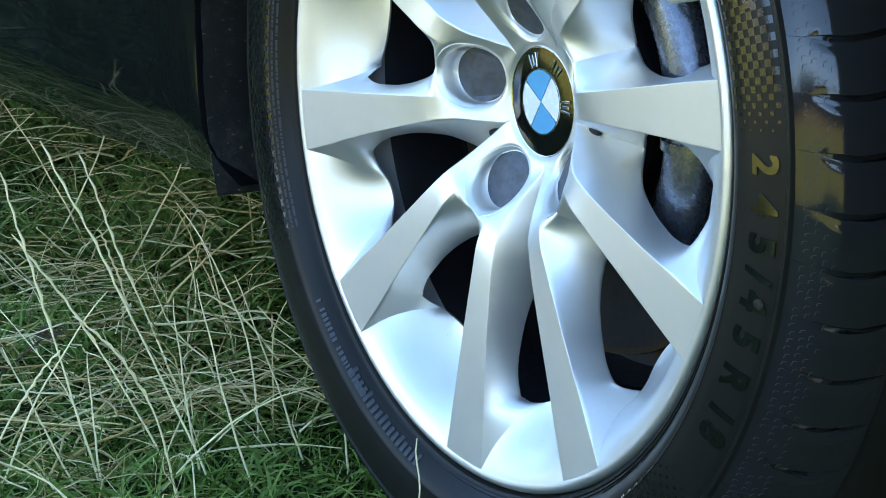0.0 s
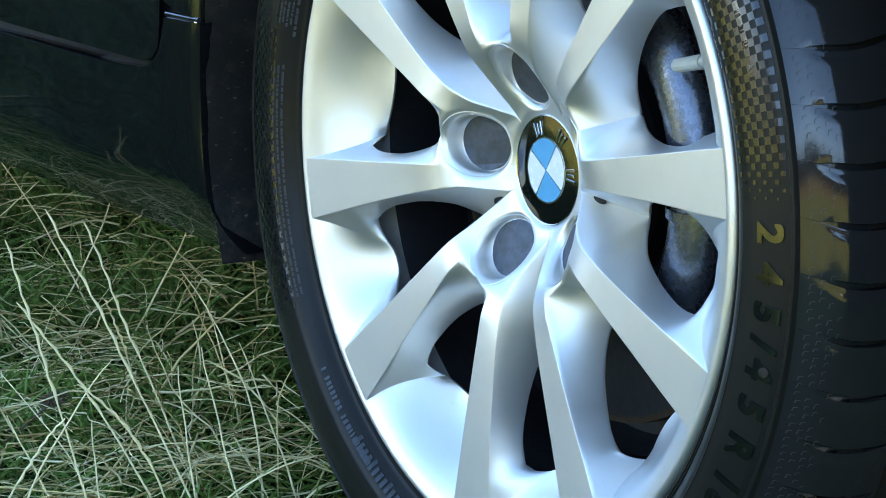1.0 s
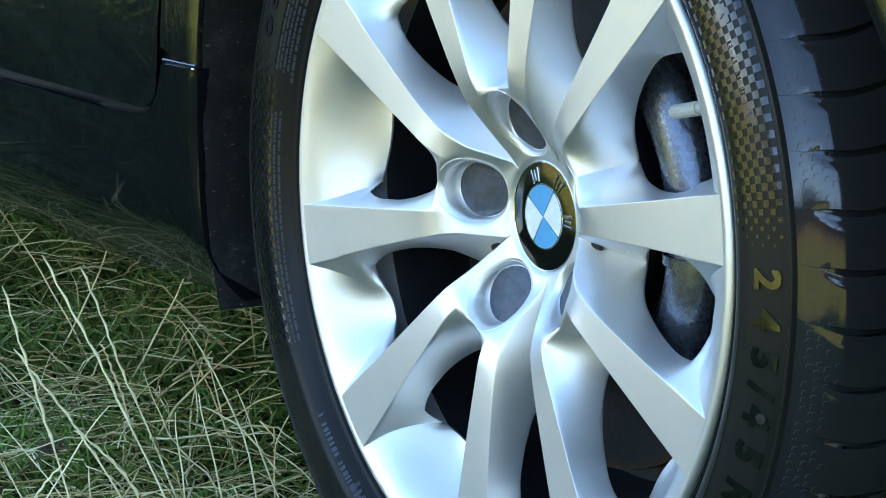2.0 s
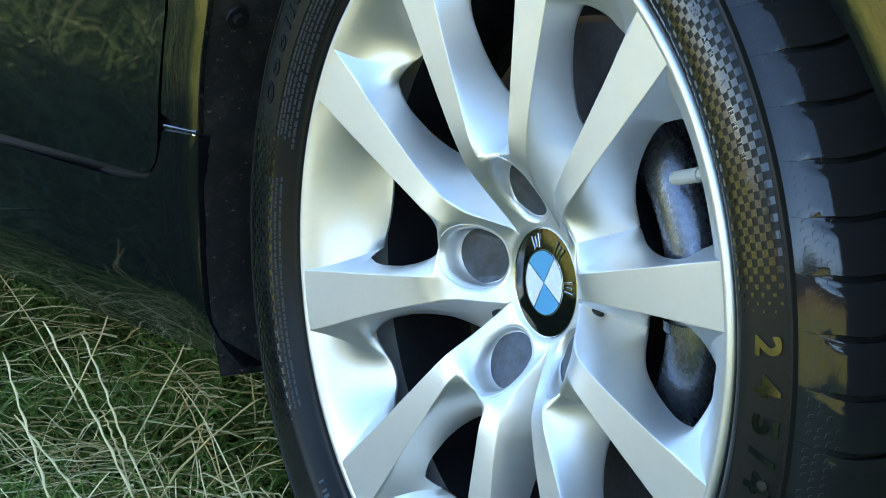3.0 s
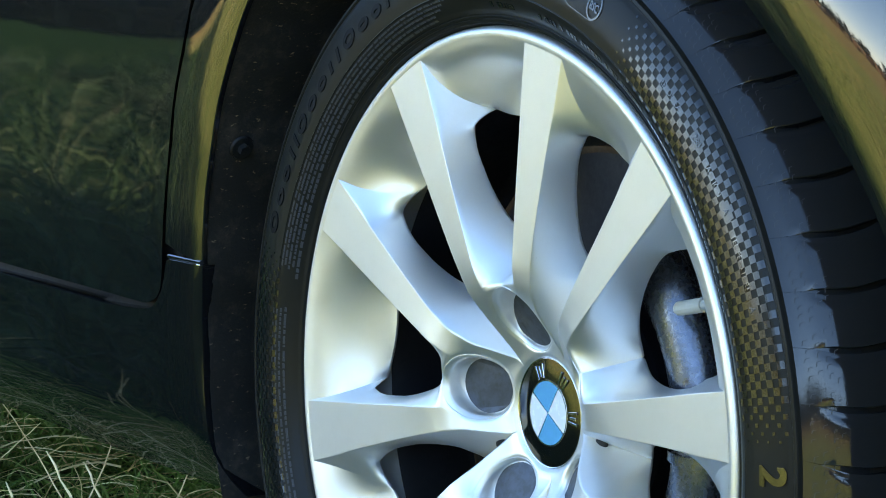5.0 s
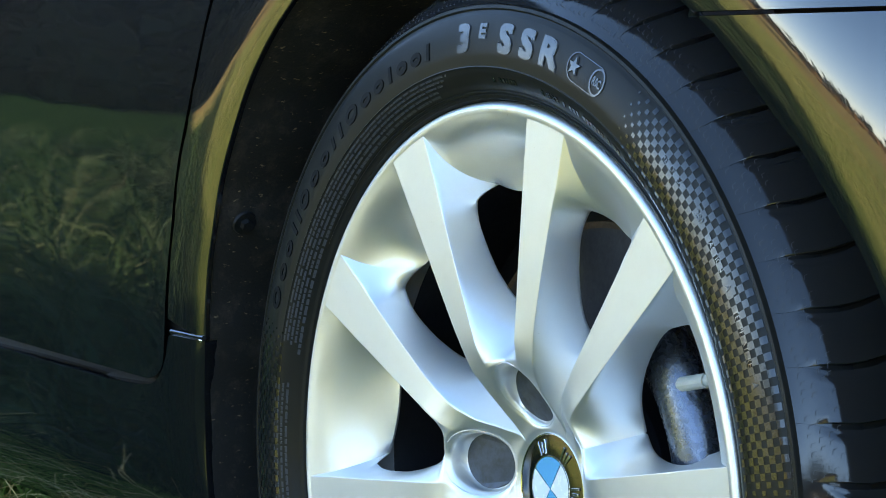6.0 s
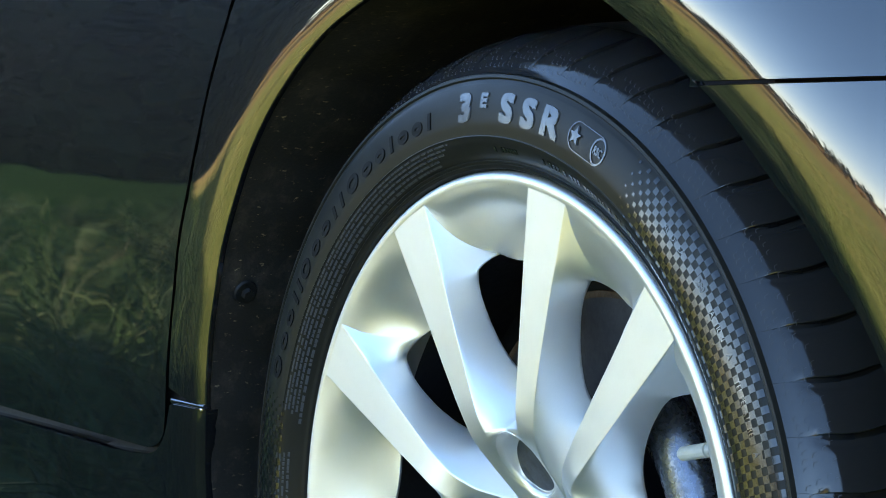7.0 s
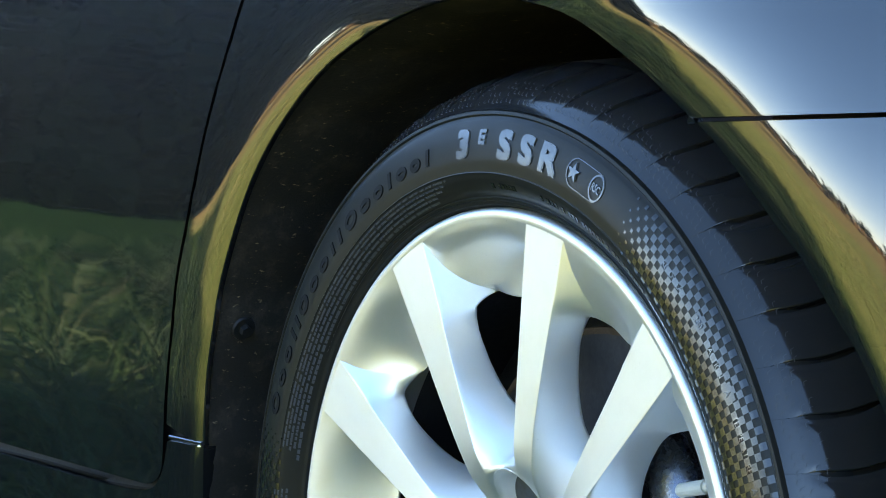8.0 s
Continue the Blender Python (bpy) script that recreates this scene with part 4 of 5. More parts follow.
for j in range(m + 1):            # front edge turned in
    x, y, z = verts[j]
    verts += [(x + 0.0002, y + 0.001, z), (x - 0.004, y + 0.030, z)]
for j in range(m):
    a = base + 2 * j
    faces += [(j, j + 1, a + 2, a), (a, a + 2, a + 3, a + 1)]
mesh_object("rocker_sill", verts, faces, PAINT, car, "dark glossy sill under the door", True, 50)

# dark seals behind the gaps
bm = bmesh.new()
for x0, x1, y0, y1, z0, z1 in ((-2.2, -0.392, 0.012, 0.022, 0.325, 0.395), (0.262, 0.80, 0.006, 0.016, 0.622, 0.660)):
    bmesh.ops.create_cube(bm, size=1.0, matrix=Matrix.LocRotScale(((x0 + x1) / 2, (y0 + y1) / 2, (z0 + z1) / 2), None, (x1 - x0, y1 - y0, z1 - z0)))
part("gap_seal", bm, SEAL, car)
verts, faces = [], []
for i in range(41):
    z = 0.335 + 0.62 * i / 40
    x = gap_x(z)
    verts += [(x + 0.014, body_y(x, z) + 0.0085, z), (x - 0.060, body_y(x, z) + 0.0085, z)]
    if i:
        b = 2 * i
        faces.append((b - 2, b - 1, b + 1, b))
mesh_object("door_seal", verts, faces, SEAL, car, "", True)
bm = bmesh.new()
bmesh.ops.create_cone(bm, cap_ends=True, segments=12, radius1=0.0022, radius2=0.0019, depth=0.048, matrix=Matrix.Translation((-0.3870, body_y(-0.3870, 0.3866) + 0.0030, 0.3866)) @ pose(0, 0, 0, 0, 90, 0))
clip = part("joint_clip", bm, PAINT, car, "dark glossy strip in the fender joint")
bm = bmesh.new()
bmesh.ops.create_uvsphere(bm, u_segments=12, v_segments=8, radius=0.0019, matrix=Matrix.Translation((-0.3675, body_y(-0.3675, 0.3845) + 0.0004, 0.3845)))
part("clip_stud", bm, CHROME, clip, "small bright metal stud")

# wheel housing liner
verts, faces = [], []
nt, ny = 120, 14
for i in range(nt + 1):
    th = -5 + 200.5 * i / nt
    for j in range(ny + 1):
        s = j / ny
        y = curve_at(min(th, 199), LIP_Y) + 0.005 + 0.29 * s
        wav = 0.0018 * math.sin(th * 0.55) * math.sin(s * 9) + 0.006 * max(0.0, math.sin(s * 3.1 - 0.3))
        rr = arch_r(th) - 0.0035 + wav + (0.004 if s < 0.12 else 0.0)
        verts.append((AX + rr * math.cos(radians(th)), y, AZ + rr * math.sin(radians(th))))
faces = [(i * (ny + 1) + j, i * (ny + 1) + j + 1, (i + 1) * (ny + 1) + j + 1, (i + 1) * (ny + 1) + j) for i in range(nt) for j in range(ny)]
liner = mesh_object("wheel_arch_liner", verts, faces, PLASTIC, car, "dusty black plastic wheel arch liner", True, 40)
bm = bmesh.new()
bmesh.ops.create_circle(bm, cap_ends=True, segments=48, radius=0.42, matrix=Matrix.Translation((0, 0.272, 0.33)) @ pose(0, 0, 0, 90, 0, 0))
part("inner_panel", bm, PLASTIC, liner)
for th, y in ((154.8, 0.004),):
    bm = bmesh.new()
    rr = arch_r(th) - 0.0045
    p = Vector((AX + rr * math.cos(radians(th)), y, AZ + rr * math.sin(radians(th))))
    inward = Vector((-math.cos(radians(th)), 0, -math.sin(radians(th))))
    q = inward.to_track_quat("Z", "Y").to_matrix().to_4x4()
    bmesh.ops.create_cone(bm, cap_ends=True, segments=20, radius1=0.0092, radius2=0.0084, depth=0.002, matrix=Matrix.Translation(p) @ q)
    bmesh.ops.create_cone(bm, cap_ends=True, segments=6, radius1=0.0045, radius2=0.0042, depth=0.005, matrix=Matrix.Translation(p + inward * 0.003) @ q)
    part("liner_screw", bm, SEAL, liner, "black screw head in its recess")
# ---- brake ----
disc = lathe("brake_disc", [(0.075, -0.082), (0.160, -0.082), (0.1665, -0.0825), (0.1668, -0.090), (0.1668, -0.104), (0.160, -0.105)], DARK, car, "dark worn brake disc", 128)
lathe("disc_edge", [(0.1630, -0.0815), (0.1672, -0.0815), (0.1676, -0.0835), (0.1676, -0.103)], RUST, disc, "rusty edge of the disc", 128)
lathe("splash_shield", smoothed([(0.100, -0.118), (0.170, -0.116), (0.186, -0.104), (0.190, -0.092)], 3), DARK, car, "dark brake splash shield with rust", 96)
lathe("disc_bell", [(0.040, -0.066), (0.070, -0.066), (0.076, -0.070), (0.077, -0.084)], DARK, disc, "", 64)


def arc_body(name, a0, a1, section, material, parent, label="", n=30, bulge=0.0):
    """A piece bent round the axle, with rounded ends: section is a closed list of (r, h)."""
    verts, faces, m = [], [], len(section)
    cr, ch = sum(p[0] for p in section) / m, sum(p[1] for p in section) / m
    for i in range(n + 1):
        t = i / n
        k = min(1.0, math.sqrt(max(0.0, 1 - max(0.0, abs(2 * t - 1) - 0.86) ** 2 / 0.0196)) + 0.02)
        wv = 1 + bulge * math.sin(t * 9.0)
        for r, h in section:
            verts.append(wp(cr + (r - cr) * k * wv, a0 + (a1 - a0) * t, ch + (h - ch) * k))
    for i in range(n):
        for j in range(m):
            faces.append((i * m + j, i * m + (j + 1) % m, (i + 1) * m + (j + 1) % m, (i + 1) * m + j))
    faces += [tuple(range(m))[::-1], tuple(n * m + j for j in range(m))]
    return mesh_object(name, verts, faces, material, parent, label, True, 50)


oval = [(math.cos(2 * math.pi * i / 16), math.sin(2 * math.pi * i / 16)) for i in range(16)]
caliper = arc_body("brake_caliper", -34, 58, [(0.138 + 0.020 * c, -0.052 + 0.015 * s) for c, s in oval], CAST, car, "grey cast brake caliper with worn paint", 40, 0.05)
# bridge coloured dark in place of shade, so the gap beside it reads black
arc_body("caliper_bridge", -30, 50, [(0.172 + 0.006 * c, -0.092 + 0.034 * s) for c, s in oval], DARK, caliper)
arc_body("pad_carrier", -50, 66, [(0.110 + 0.014 * c, -0.066 + 0.008 * s) for c, s in oval], DARK, caliper)
for a in (-38, 62):
    bm = bmesh.new()
    bmesh.ops.create_cone(bm, cap_ends=True, segments=14, radius1=0.009, radius2=0.009, depth=0.05, matrix=Matrix.Translation(wp(0.132, a, -0.07)) @ pose(0, 0, 0, 90, 0, 0))
    part("guide_pin", bm, DARK, caliper)
arc_body("caliper_rib", -6, -2, [(0.139 + 0.0225 * c, -0.050 + 0.016 * s) for c, s in oval], CAST, caliper, "", 6)

# ---- the rest of the car, closed and plain ----
def hull(name, sections, material, label=""):
    """A closed body from cross-sections (x, list of (y, z))."""
    verts, faces = [], []
    n = len(sections[0][1])
    for x, sec in sections:
        verts += [(x, y, z) for y, z in sec]
    for i in range(len(sections) - 1):
        for j in range(n):
            faces.append((i * n + j, i * n + (j + 1) % n, (i + 1) * n + (j + 1) % n, (i + 1) * n + j))
    faces += [tuple(range(n)), tuple((len(sections) - 1) * n + j for j in range(n))[::-1]]
    return mesh_object(name, verts, faces, material, car, label, True, 30)


def upper(x, top, side, crown):
    return (x, [(0.06 if x < 0.2 else 0.16, 0.74), (side, 0.96), (side + 0.05, min(top, 1.0)), (crown, top), (1.80 - crown, top), (1.75 - side, min(top, 1.0)), (1.80 - side, 0.96), (1.76, 0.74)])


hull("body_shell", [upper(-3.95, 0.90, 0.20, 0.40), upper(-3.80, 1.02, 0.10, 0.30), upper(-3.10, 1.06, 0.06, 0.30), upper(-2.60, 1.36, 0.06, 0.36), upper(-1.70, 1.45, 0.06, 0.36), upper(-1.05, 1.42, 0.06, 0.34),
                    upper(-0.30, 1.04, 0.08, 0.30), upper(0.40, 0.98, 0.18, 0.34), upper(0.75, 0.88, 0.30, 0.44), upper(0.86, 0.80, 0.35, 0.50)], PAINT, "dark glossy upper body")
low = lambda x, a, zb: (x, [(a, zb), (a, 0.75), (1.8 - a, 0.75), (1.8 - a, zb)])
hull("lower_shell", [low(-3.9, 0.15, 0.35), low(-3.0, 0.05, 0.24), low(-0.46, 0.05, 0.24)], SEAL, "dark underbody")
hull("engine_bay", [low(-0.46, 0.30, 0.24), low(0.50, 0.30, 0.24)], SEAL, "dark underbody")
hull("nose", [low(0.50, 0.16, 0.24), low(0.72, 0.25, 0.24), low(0.86, 0.40, 0.30)], SEAL, "dark underbody")


# ---- ground and grass ----
def terrain(x, y):
    return 0.012 * noise.noise((x * 1.7, y * 1.7, 0.3)) + 0.004 * noise.noise((x * 9, y * 9, 1.7)) if abs(x) < 8 and abs(y) < 8 else 0.0


def axis_steps(near, far):
    out = [-near + 2 * near * i / 70 for i in range(71)]
    d = near
    while d < far:
        d *= 1.45
        out = [-d] + out + [d]
    return out


steps = axis_steps(7.5, 2500)
ns = len(steps)
gv = [(x, y, terrain(x, y)) for x in steps for y in steps]
gf = [(i * ns + j, (i + 1) * ns + j, (i + 1) * ns + j + 1, i * ns + j + 1) for i in range(ns - 1) for j in range(ns - 1)]
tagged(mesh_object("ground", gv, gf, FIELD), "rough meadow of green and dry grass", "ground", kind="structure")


def strand_mesh(name, strands, material, label, category="grass", sides=2):
    """Many bent strands in one mesh: each is (points, widths). Two sides: a folded ribbon; more: a tube."""
    verts, faces = [], []
    for pts, widths, twist in strands:
        n = len(pts)
        b = len(verts)
        for k in range(n):
            d = Vector(pts[min(k + 1, n - 1)]) - Vector(pts[max(k - 1, 0)])
            d.normalize()
            sx = d.cross(Vector((math.cos(twist), math.sin(twist), 0.35)))
            if sx.length < 1e-4:
                sx = Vector((1, 0, 0))
            sx.normalize()
            sy = d.cross(sx)
            if sides == 2:
                p = Vector(pts[k])
                verts += [p - sx * widths[k], p + sx * widths[k]]
            else:
                for q in range(sides):
                    a = 2 * math.pi * q / sides
                    verts.append(Vector(pts[k]) + (sx * math.cos(a) + sy * math.sin(a)) * widths[k])
        for k in range(n - 1):
            if sides == 2:
                a = b + 2 * k
                faces.append((a, a + 1, a + 3, a + 2))
            else:
                for q in range(sides):
                    a, c = b + k * sides, b + (k + 1) * sides
                    faces.append((a + q, a + (q + 1) % sides, c + (q + 1) % sides, c + q))
    return mesh_object(name, verts, faces, material, None, "", True)


def bent(base, heading, length, lean, droop, n=5):
    """A stalk that leaves the ground at an angle and droops along its way."""
    pts, p, el = [Vector(base)], Vector(base), lean
    for k in range(n):
        el -= droop / n
        p = p + Vector((math.cos(heading) * math.cos(el), math.sin(heading) * math.cos(el), math.sin(el))) * (length / n)
        if p.z < 0.004:
            p.z = 0.004 + 0.003 * rng.random()
        pts.append(p.copy())
    return pts


def near_tyre(x, y, pad=0.0):
    return -0.17 - pad < x < 0.17 + pad and -0.02 - pad < y < 0.25


rng = random.Random(11)
strands = []
for k in range(50000):
    x, y = rng.uniform(-2.3, 0.1), rng.uniform(-0.28, 0.85)
    if near_tyre(x, y) or (y < -0.2 and x > -0.25) or (y > 0.35 and x > -0.45):
        continue
    dens = 0.55 + 0.6 * noise.noise((x * 3.1, y * 3.1, 4.0))
    if rng.random() > dens + 0.25:
        continue
    ln = rng.uniform(0.022, 0.070) * (1.2 if dens > 0.6 else 0.85)
    pts = bent((x, y, terrain(x, y) - 0.004), rng.uniform(0, 6.283), ln, rng.uniform(0.7, 1.5), rng.uniform(0.4, 1.6), 3)
    w = rng.uniform(0.0006, 0.0016)
    strands.append((pts, [w, w * 0.95, w * 0.7, 0.0001], rng.uniform(0, 6.283)))
tagged(strand_mesh("grass", strands, GREEN, ""), "short green meadow grass beside the tyre", "grass", kind="stuff")

def before_wheel(pts):
    """True where a strand would lean in front of or into the tyre."""
    return any(p[0] > -0.37 - 1.8 * min(p[1], 0.0) and p[1] < 0.30 for p in pts)


def straggling(base, heading, length, lean, n=8):
    """A dry stem that wanders, sags and kinks."""
    pts, p, el = [Vector(base)], Vector(base), lean
    kink = rng.randrange(2, n + 4)
    for k in range(n):
        heading += rng.gauss(0, 0.16) + (rng.uniform(-0.9, 0.9) if k == kink else 0)
        el += rng.gauss(-0.10 if el > 0.1 else 0.02, 0.13) - (0.5 if k == kink else 0)
        p = p + Vector((math.cos(heading) * math.cos(el), math.sin(heading) * math.cos(el), math.sin(el))) * (length / n)
        if p.z < 0.006:
            p.z, el = 0.006 + 0.006 * rng.random(), abs(el) * 0.4
        pts.append(p.copy())
    return pts


strands = []
for k in range(1900):
    x, y = (rng.uniform(-2.3, -0.1), rng.uniform(-0.20, 0.85)) if k % 3 else (rng.uniform(-1.0, -0.1), rng.uniform(-0.24, 0.2))
    if near_tyre(x, y, 0.02) or (y > 0.30 and x > -0.45):
        continue
    kind = rng.random()
    if kind < 0.80:         # lying tangle
        pts = straggling((x, y, terrain(x, y) + rng.uniform(0.004, 0.04)), rng.uniform(0, 6.283), rng.uniform(0.06, 0.22), rng.uniform(-0.1, 0.5))
    else:                   # half standing
        pts = straggling((x, y, terrain(x, y)), rng.uniform(0, 6.283), rng.uniform(0.05, 0.17), rng.uniform(0.7, 1.5))
    if before_wheel(pts):
        continue
    w = rng.choice((0.0005, 0.0006, 0.0008, 0.0010, 0.0013)) * rng.uniform(0.8, 1.2)
    strands.append((pts, [w * (1 - 0.065 * q) for q in range(9)], rng.uniform(0, 6.283)))
tagged(strand_mesh("dry_grass", strands, STRAW, "", sides=3), "tangled pale dry grass lying in the meadow", "grass", kind="stuff")

strands, dimmed_strands, fresh_strands = [], [], []
for k in range(9000):              # thinner meadow farther round the car
    x, y = rng.uniform(-7, 3.2), rng.uniform(-6.5, 1.0)
    if (-2.3 < x < 0.1 and -0.28 < y < 0.85) or near_tyre(x, y, 0.05) or (y > 0.3 and x > -4) or math.hypot(x - 1.87, y + 1.23) < 0.35:
        continue
    # grass that the door and sill mirror takes the darkened green
    dimmed = (x < -2.0 and y > 0.47 * x - 0.2) or (math.hypot(x, y) < 1.7 and x < 0.4)
    dimmed = dimmed or (x < -1.0 and 0.12 < y / x < 0.75)
    fresh = not dimmed and y < 0.47 * x - 0.1 and math.hypot(x, y) < 5.2
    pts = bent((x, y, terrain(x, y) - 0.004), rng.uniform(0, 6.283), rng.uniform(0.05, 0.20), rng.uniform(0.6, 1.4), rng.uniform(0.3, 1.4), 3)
    w = rng.uniform(0.0012, 0.0026) * (0.6 if dimmed else 1.0)
    (dimmed_strands if dimmed else fresh_strands if fresh else strands).append((pts, [w, w * 0.9, w * 0.6, 0.0003], rng.uniform(0, 6.283)))
wind = random.Random(12)
clumps = {True: [], False: []}
for k in range(240):               # tall clumps, mirrored in the door and the sill
    far = 1.3 + 8.5 * wind.random() ** 1.5
    cx, cy = -far, -far * wind.uniform(0.22, 0.66)
    dark, reach_up = wind.random() < 0.32, wind.uniform(0.12, 0.30) * (1 + 0.06 * far)
    for q in range(34):
        x, y = cx + wind.gauss(0, 0.07), cy + wind.gauss(0, 0.07)
        pts = bent((x, y, terrain(x, y) - 0.004), wind.uniform(0, 6.283), reach_up * wind.uniform(0.6, 1.2), wind.uniform(0.9, 1.5), wind.uniform(0.2, 1.2), 3)
        w = wind.uniform(0.0022, 0.0042)
        clumps[dark].append((pts, [w, w * 0.9, w * 0.6, 0.0003], wind.uniform(0, 6.283)))
tagged(strand_mesh("grass_clumps", clumps[True], DIMMED, ""), "tall dark green clumps of meadow grass", "grass", kind="stuff")
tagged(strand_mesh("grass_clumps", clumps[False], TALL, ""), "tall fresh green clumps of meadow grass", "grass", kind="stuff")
tagged(strand_mesh("dimmed_grass", dimmed_strands, DIMMED, ""), "green grass around and behind the car, coloured darker for reflections", "grass", kind="stuff")
tagged(strand_mesh("meadow_grass", strands[::2], STRAW, ""), "sparse pale grass of the open meadow", "grass", kind="stuff")
tagged(strand_mesh("green_meadow_grass", strands[1::2] + fresh_strands, GREEN, ""), "sparse green grass of the open meadow", "grass", kind="stuff")

# single dry stalks that stand out: foot, tip and bow
STALKS = [
    (-0.340, -0.019, -0.404, -0.118, 0.255, 0.002, 0.002),
    (-0.523, 0.064, -0.568, -0.006, 0.212, 0.000, -0.003),
    (-0.368, -0.093, -0.404, -0.150, 0.236, 0.000, 0.000),
    (-0.385, -0.028, -0.445, -0.122, 0.181, 0.004, 0.006),
    (-1.574, 0.368, -1.535, 0.430, 0.067, 0.000, 0.000),
    (-0.316, 0.001, -0.337, -0.031, 0.157, -0.002, -0.002),
    (-0.360, 0.069, -0.386, 0.027, 0.145, 0.001, 0.002),
    (-0.296, 0.067, -0.323, 0.024, 0.110, 0.017, 0.009),
    (-0.366, -0.014, -0.376, -0.029, 0.136, -0.002, 0.000),
    (-0.364, -0.095, -0.369, -0.103, 0.107, -0.001, 0.000),
    (-0.337, -0.068, -0.277, 0.026, 0.082, 0.000, 0.015),
    (-0.421, -0.017, -0.349, 0.096, 0.012, 0.000, 0.008),
    (-0.040, -0.032, -0.046, -0.029, 0.104, 0.000, 0.000),
    (-0.365, -0.112, -0.395, -0.157, 0.112, 0.001, -0.002),
]


def stalk(foot, tip, bow, head=False):
    n = 24 if head else 12
    a, b = Vector((foot[0], foot[1], 0.0)), Vector(tip)
    side = Vector((0.53, 0.84, 0.0)) * bow[0] + Vector((0, 0, 1)) * bow[1]
    pts, ws = [], []
    for k in range(n + 1):
        t = k / n
        p = a.lerp(b, t) + side * (4 * t * (1 - t))
        p += Vector((noise.noise((t * 5, foot[0] * 9, 0)), noise.noise((t * 5, foot[1] * 9, 3)), 0)) * 0.0022
        if head and t > 0.5:
            p += Vector((0.53, 0.84, 0.0)) * (0.0007 if k % 2 else -0.0007)
        pts.append(p)
        w = 0.0010 * (1 - 0.5 * t)
        if head and t > 0.5:
            w *= 1.15 + 0.85 * (k % 2)
        ws.append(w)
    ws[-1] = 0.0004
    ob = strand_mesh("grass_stalk", [(pts, ws, 0.7)], STALK, "", sides=5)
    return tagged(ob, "long dry grass stalk with a notched seed head" if head else "long thin dry grass stalk", "grass stalk", "dry grass stalks beside the wheel")


for fx, fy, tx, ty, tz, b0, b1 in STALKS:
    stalk((fx, fy), (tx, ty, tz), (b0, b1), head=tz > 0.17)
for k in range(26):
    x, y = rng.uniform(-1.3, -0.22), rng.uniform(-0.22, 0.35)
    if near_tyre(x, y, 0.05) or y > 0.12 - (x + 0.2) * 0.45:
        continue
    h, ang = rng.uniform(0.07, 0.19), rng.uniform(0, 6.283)
    if before_wheel([(x + math.cos(ang) * h * 0.55, y + math.sin(ang) * h * 0.55, h)]):
        continue
    stalk((x, y), (x + math.cos(ang) * h * 0.55, y + math.sin(ang) * h * 0.55, h), (rng.uniform(-0.02, 0.02), rng.uniform(0.0, 0.02)), rng.random() < 0.4)


# a dried brown flower head leaning among the stalks
bm = bmesh.new()
tip = Vector((-0.634, 0.0, 0.058))
along = Vector((0.49, 0.74, 0.25)).normalized()
for k in range(70):
    t = rng.uniform(-1, 1)
    a = rng.uniform(0, 6.283)
    u = along.orthogonal().normalized()
    v = along.cross(u)
    rad = 0.0050 * math.sqrt(max(0.05, 1 - t * t))
    p = tip + along * t * 0.0125 + (u * math.cos(a) + v * math.sin(a)) * rad
    bmesh.ops.create_cone(bm, cap_ends=True, segments=5, radius1=0.0013, radius2=0.0003, depth=0.0042, matrix=Matrix.Translation(p) @ (p - tip + along * 0.004).to_track_quat("Z", "Y").to_matrix().to_4x4())
for k in range(10):
    a, b = tip.lerp(Vector((-0.70, -0.03, 0.0)), k / 10), tip.lerp(Vector((-0.70, -0.03, 0.0)), (k + 1) / 10)
    bmesh.ops.create_cone(bm, cap_ends=True, segments=6, radius1=0.0010, radius2=0.0010, depth=(b - a).length * 1.1, matrix=Matrix.Translation((a + b) / 2) @ (b - a).to_track_quat("Z", "Y").to_matrix().to_4x4())
me = bpy.data.meshes.new("flower_head")
bm.to_mesh(me)
bm.free()
me.materials.append(SEED)
tagged(new("flower_head", me), "dried brown flower head on a thin stem", "dried flower")


# ---- trees and far woods, seen mirrored in the paint ----
def leaf_clump(verts, faces, c, radius, count, size):
    for _ in range(count):
        d = Vector((rng.gauss(0, 1), rng.gauss(0, 1), rng.gauss(0, 1)))
        d.normalize()
        p = Vector(c) + d * radius * rng.uniform(0.45, 1.05)
        u = Vector((rng.gauss(0, 1), rng.gauss(0, 1), rng.gauss(0, 1))).normalized()
        v = u.cross(d)
        if v.length < 1e-3:
            continue
        v.normalize()
        s = size * rng.uniform(0.6, 1.4)
        b = len(verts)
        verts += [p - u * s, p - v * s * 0.5, p + u * s, p + v * s * 0.5]
        faces.append((b, b + 1, b + 2, b + 3))


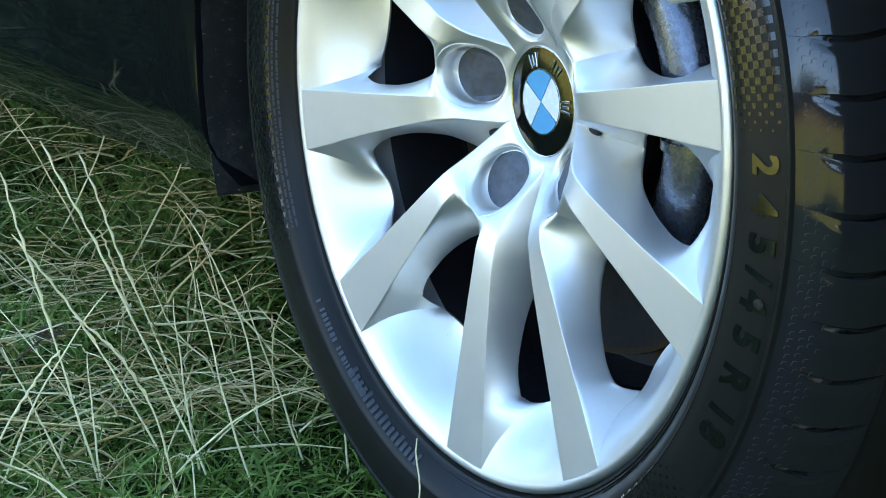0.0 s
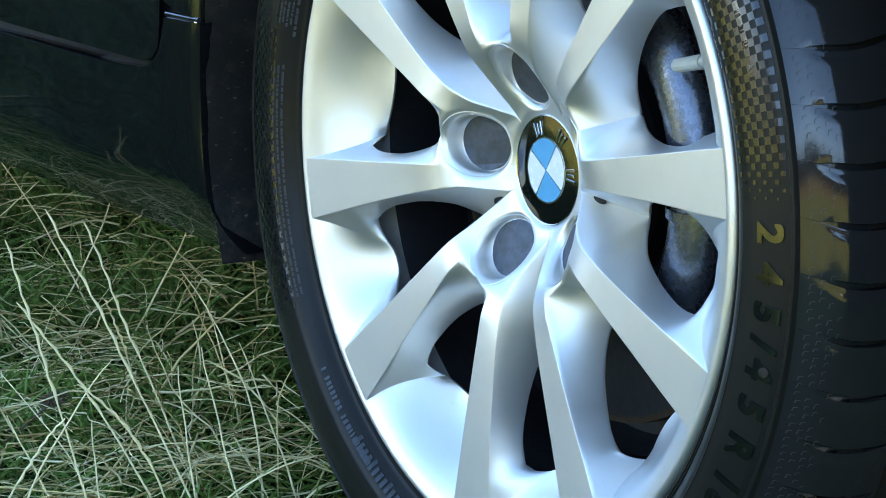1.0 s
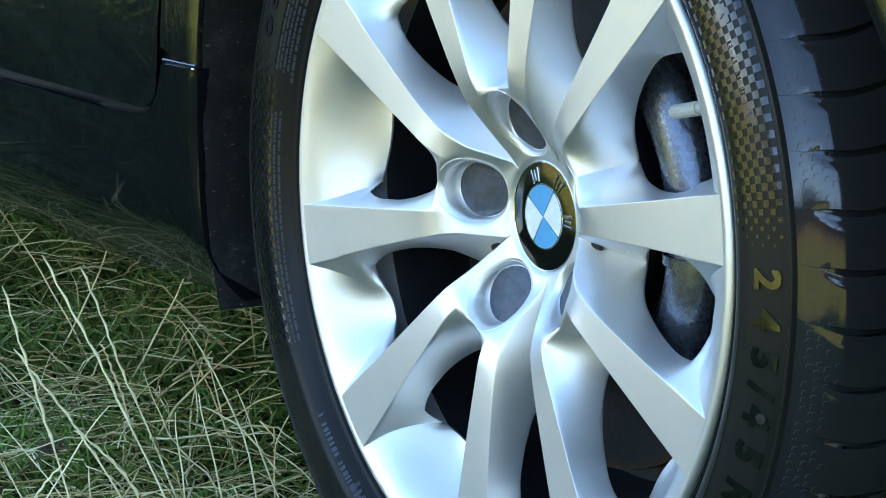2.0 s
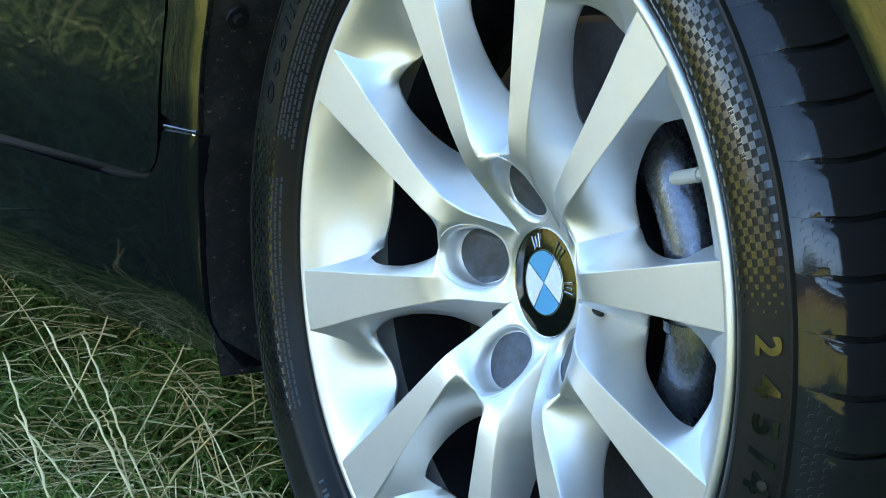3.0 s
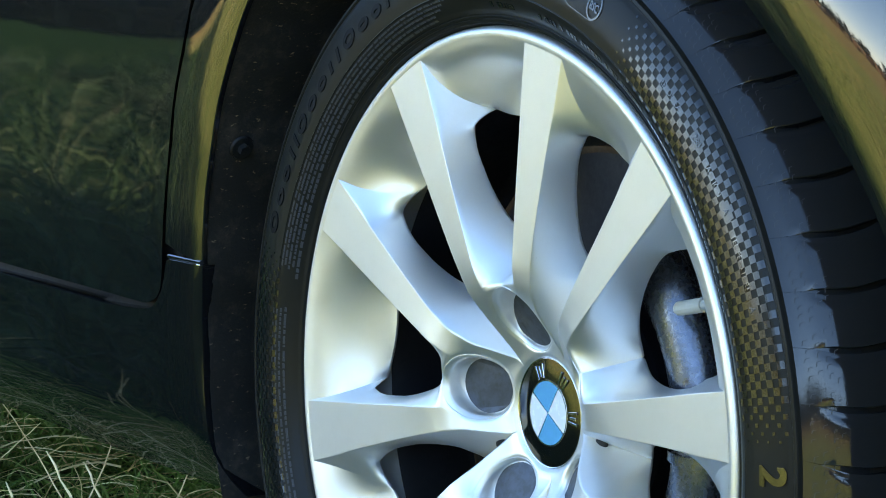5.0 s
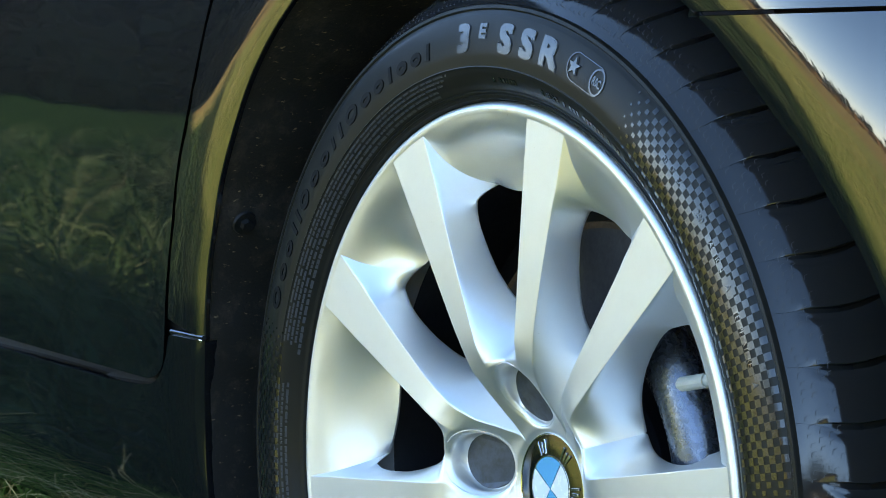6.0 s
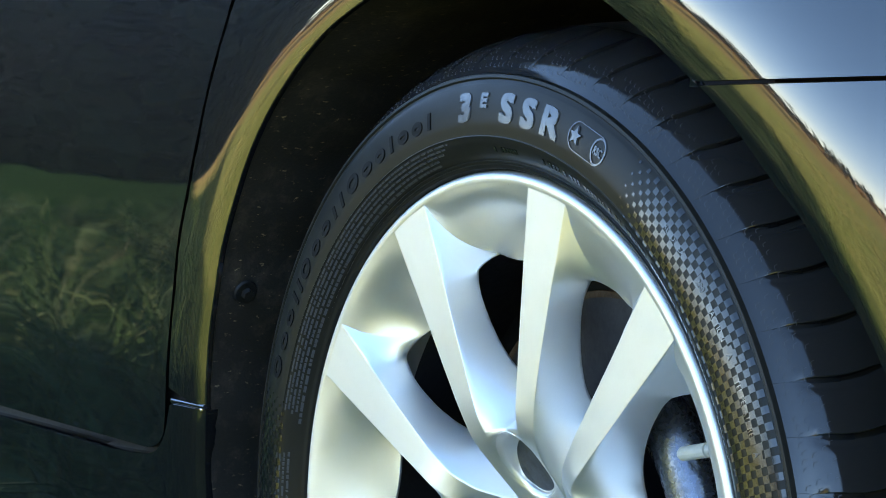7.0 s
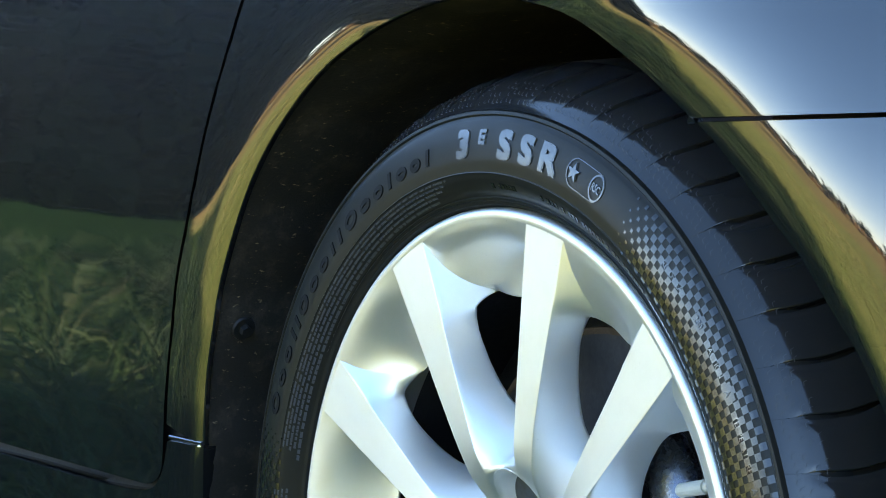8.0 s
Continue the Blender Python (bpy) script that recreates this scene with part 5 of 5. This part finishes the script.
def tree(x, y, height, spread):
    root = tagged(new("tree"), "leafy dark green field tree", "tree", "trees along the meadow")
    root.location = (x, y, 0)
    strands = []
    top = height * 0.55
    strands.append(([(0, 0, -0.1), (0.05, 0.02, top * 0.5), (0.0, 0.08, top)], [0.022 * height, 0.017 * height, 0.010 * height], 0.3))
    for k in range(9):
        a, h0 = k * 2.4, top * (0.45 + 0.06 * k)
        r = spread * rng.uniform(0.45, 0.8)
        strands.append(([(0, 0, h0), (math.cos(a) * r * 0.5, math.sin(a) * r * 0.5, h0 + height * 0.13), (math.cos(a) * r, math.sin(a) * r, h0 + height * 0.2)], [0.010 * height, 0.006 * height, 0.003 * height], 0.3))
    tr = strand_mesh("trunk", strands, BARK, "", sides=7)
    tr.parent = root
    verts, faces = [], []
    for k in range(60):
        a, rr, hz = rng.uniform(0, 6.283), spread * math.sqrt(rng.random()) * 0.85, rng.uniform(0.03, 0.95)
        lim = math.sin(math.pi * min(max((hz - 0.05) / 1.0, 0), 1)) ** 0.6
        leaf_clump(verts, faces, (math.cos(a) * rr * lim, math.sin(a) * rr * lim, height * hz), spread * 0.30, 130, 0.058 * height)
    mesh_object("crown", verts, faces, LEAF, root, "", False)
    return root


# last two trees added to screen a white flash of sky
for k in range(17):
    az, dist = 186.5 + 1.62 * k, 30 + 4.0 * (k % 2) + rng.uniform(-1, 1)
    hgt = rng.uniform(5.5, 7.5) * (1.0 if 1 < k < 13 else 0.75 if k < 16 else 0.6)
    tree(dist * math.cos(radians(az)), dist * math.sin(radians(az)), hgt, hgt * 0.34)
verts, faces = [], []
for k in range(4200):
    a = rng.uniform(100, 345)
    sky_screen = min(1.0, max(0.0, (a - 246) / 12))         # height added here to hide bright horizon sky from the wheel's dishes
    d = rng.uniform(230, 300) - 60 * sky_screen
    h = rng.uniform(2.0, 6.5) + 2.5 * noise.noise((radians(a) * 9, 0.4, 0)) + sky_screen * rng.uniform(8, 20)
    a = radians(a)
    if sky_screen == 0 and k % 3:
        continue
    z = h * 0.5 if sky_screen < 0.2 else rng.uniform(0.1, 0.9) * h
    leaf_clump(verts, faces, (d * math.cos(a), d * math.sin(a), max(z, 1.0)), h * 0.55 + 1.0 if sky_screen < 0.2 else 4.5, 8, 1.7 + 0.8 * sky_screen)
tagged(mesh_object("far_woods", verts, faces, LEAF, None, "", False), "dark line of woods on the horizon, raised to block sky on one side", "woods", kind="stuff")
verts, faces = [], []
for k in range(2500):
    a = radians(rng.uniform(120, 320))
    d = rng.uniform(70, 190)
    leaf_clump(verts, faces, (d * math.cos(a), d * math.sin(a), 0.25), 0.8, 5, 0.7)
tagged(mesh_object("heath", verts, faces, HEATH, None, "", False), "low brown heath across the far meadow", "heath", kind="stuff")
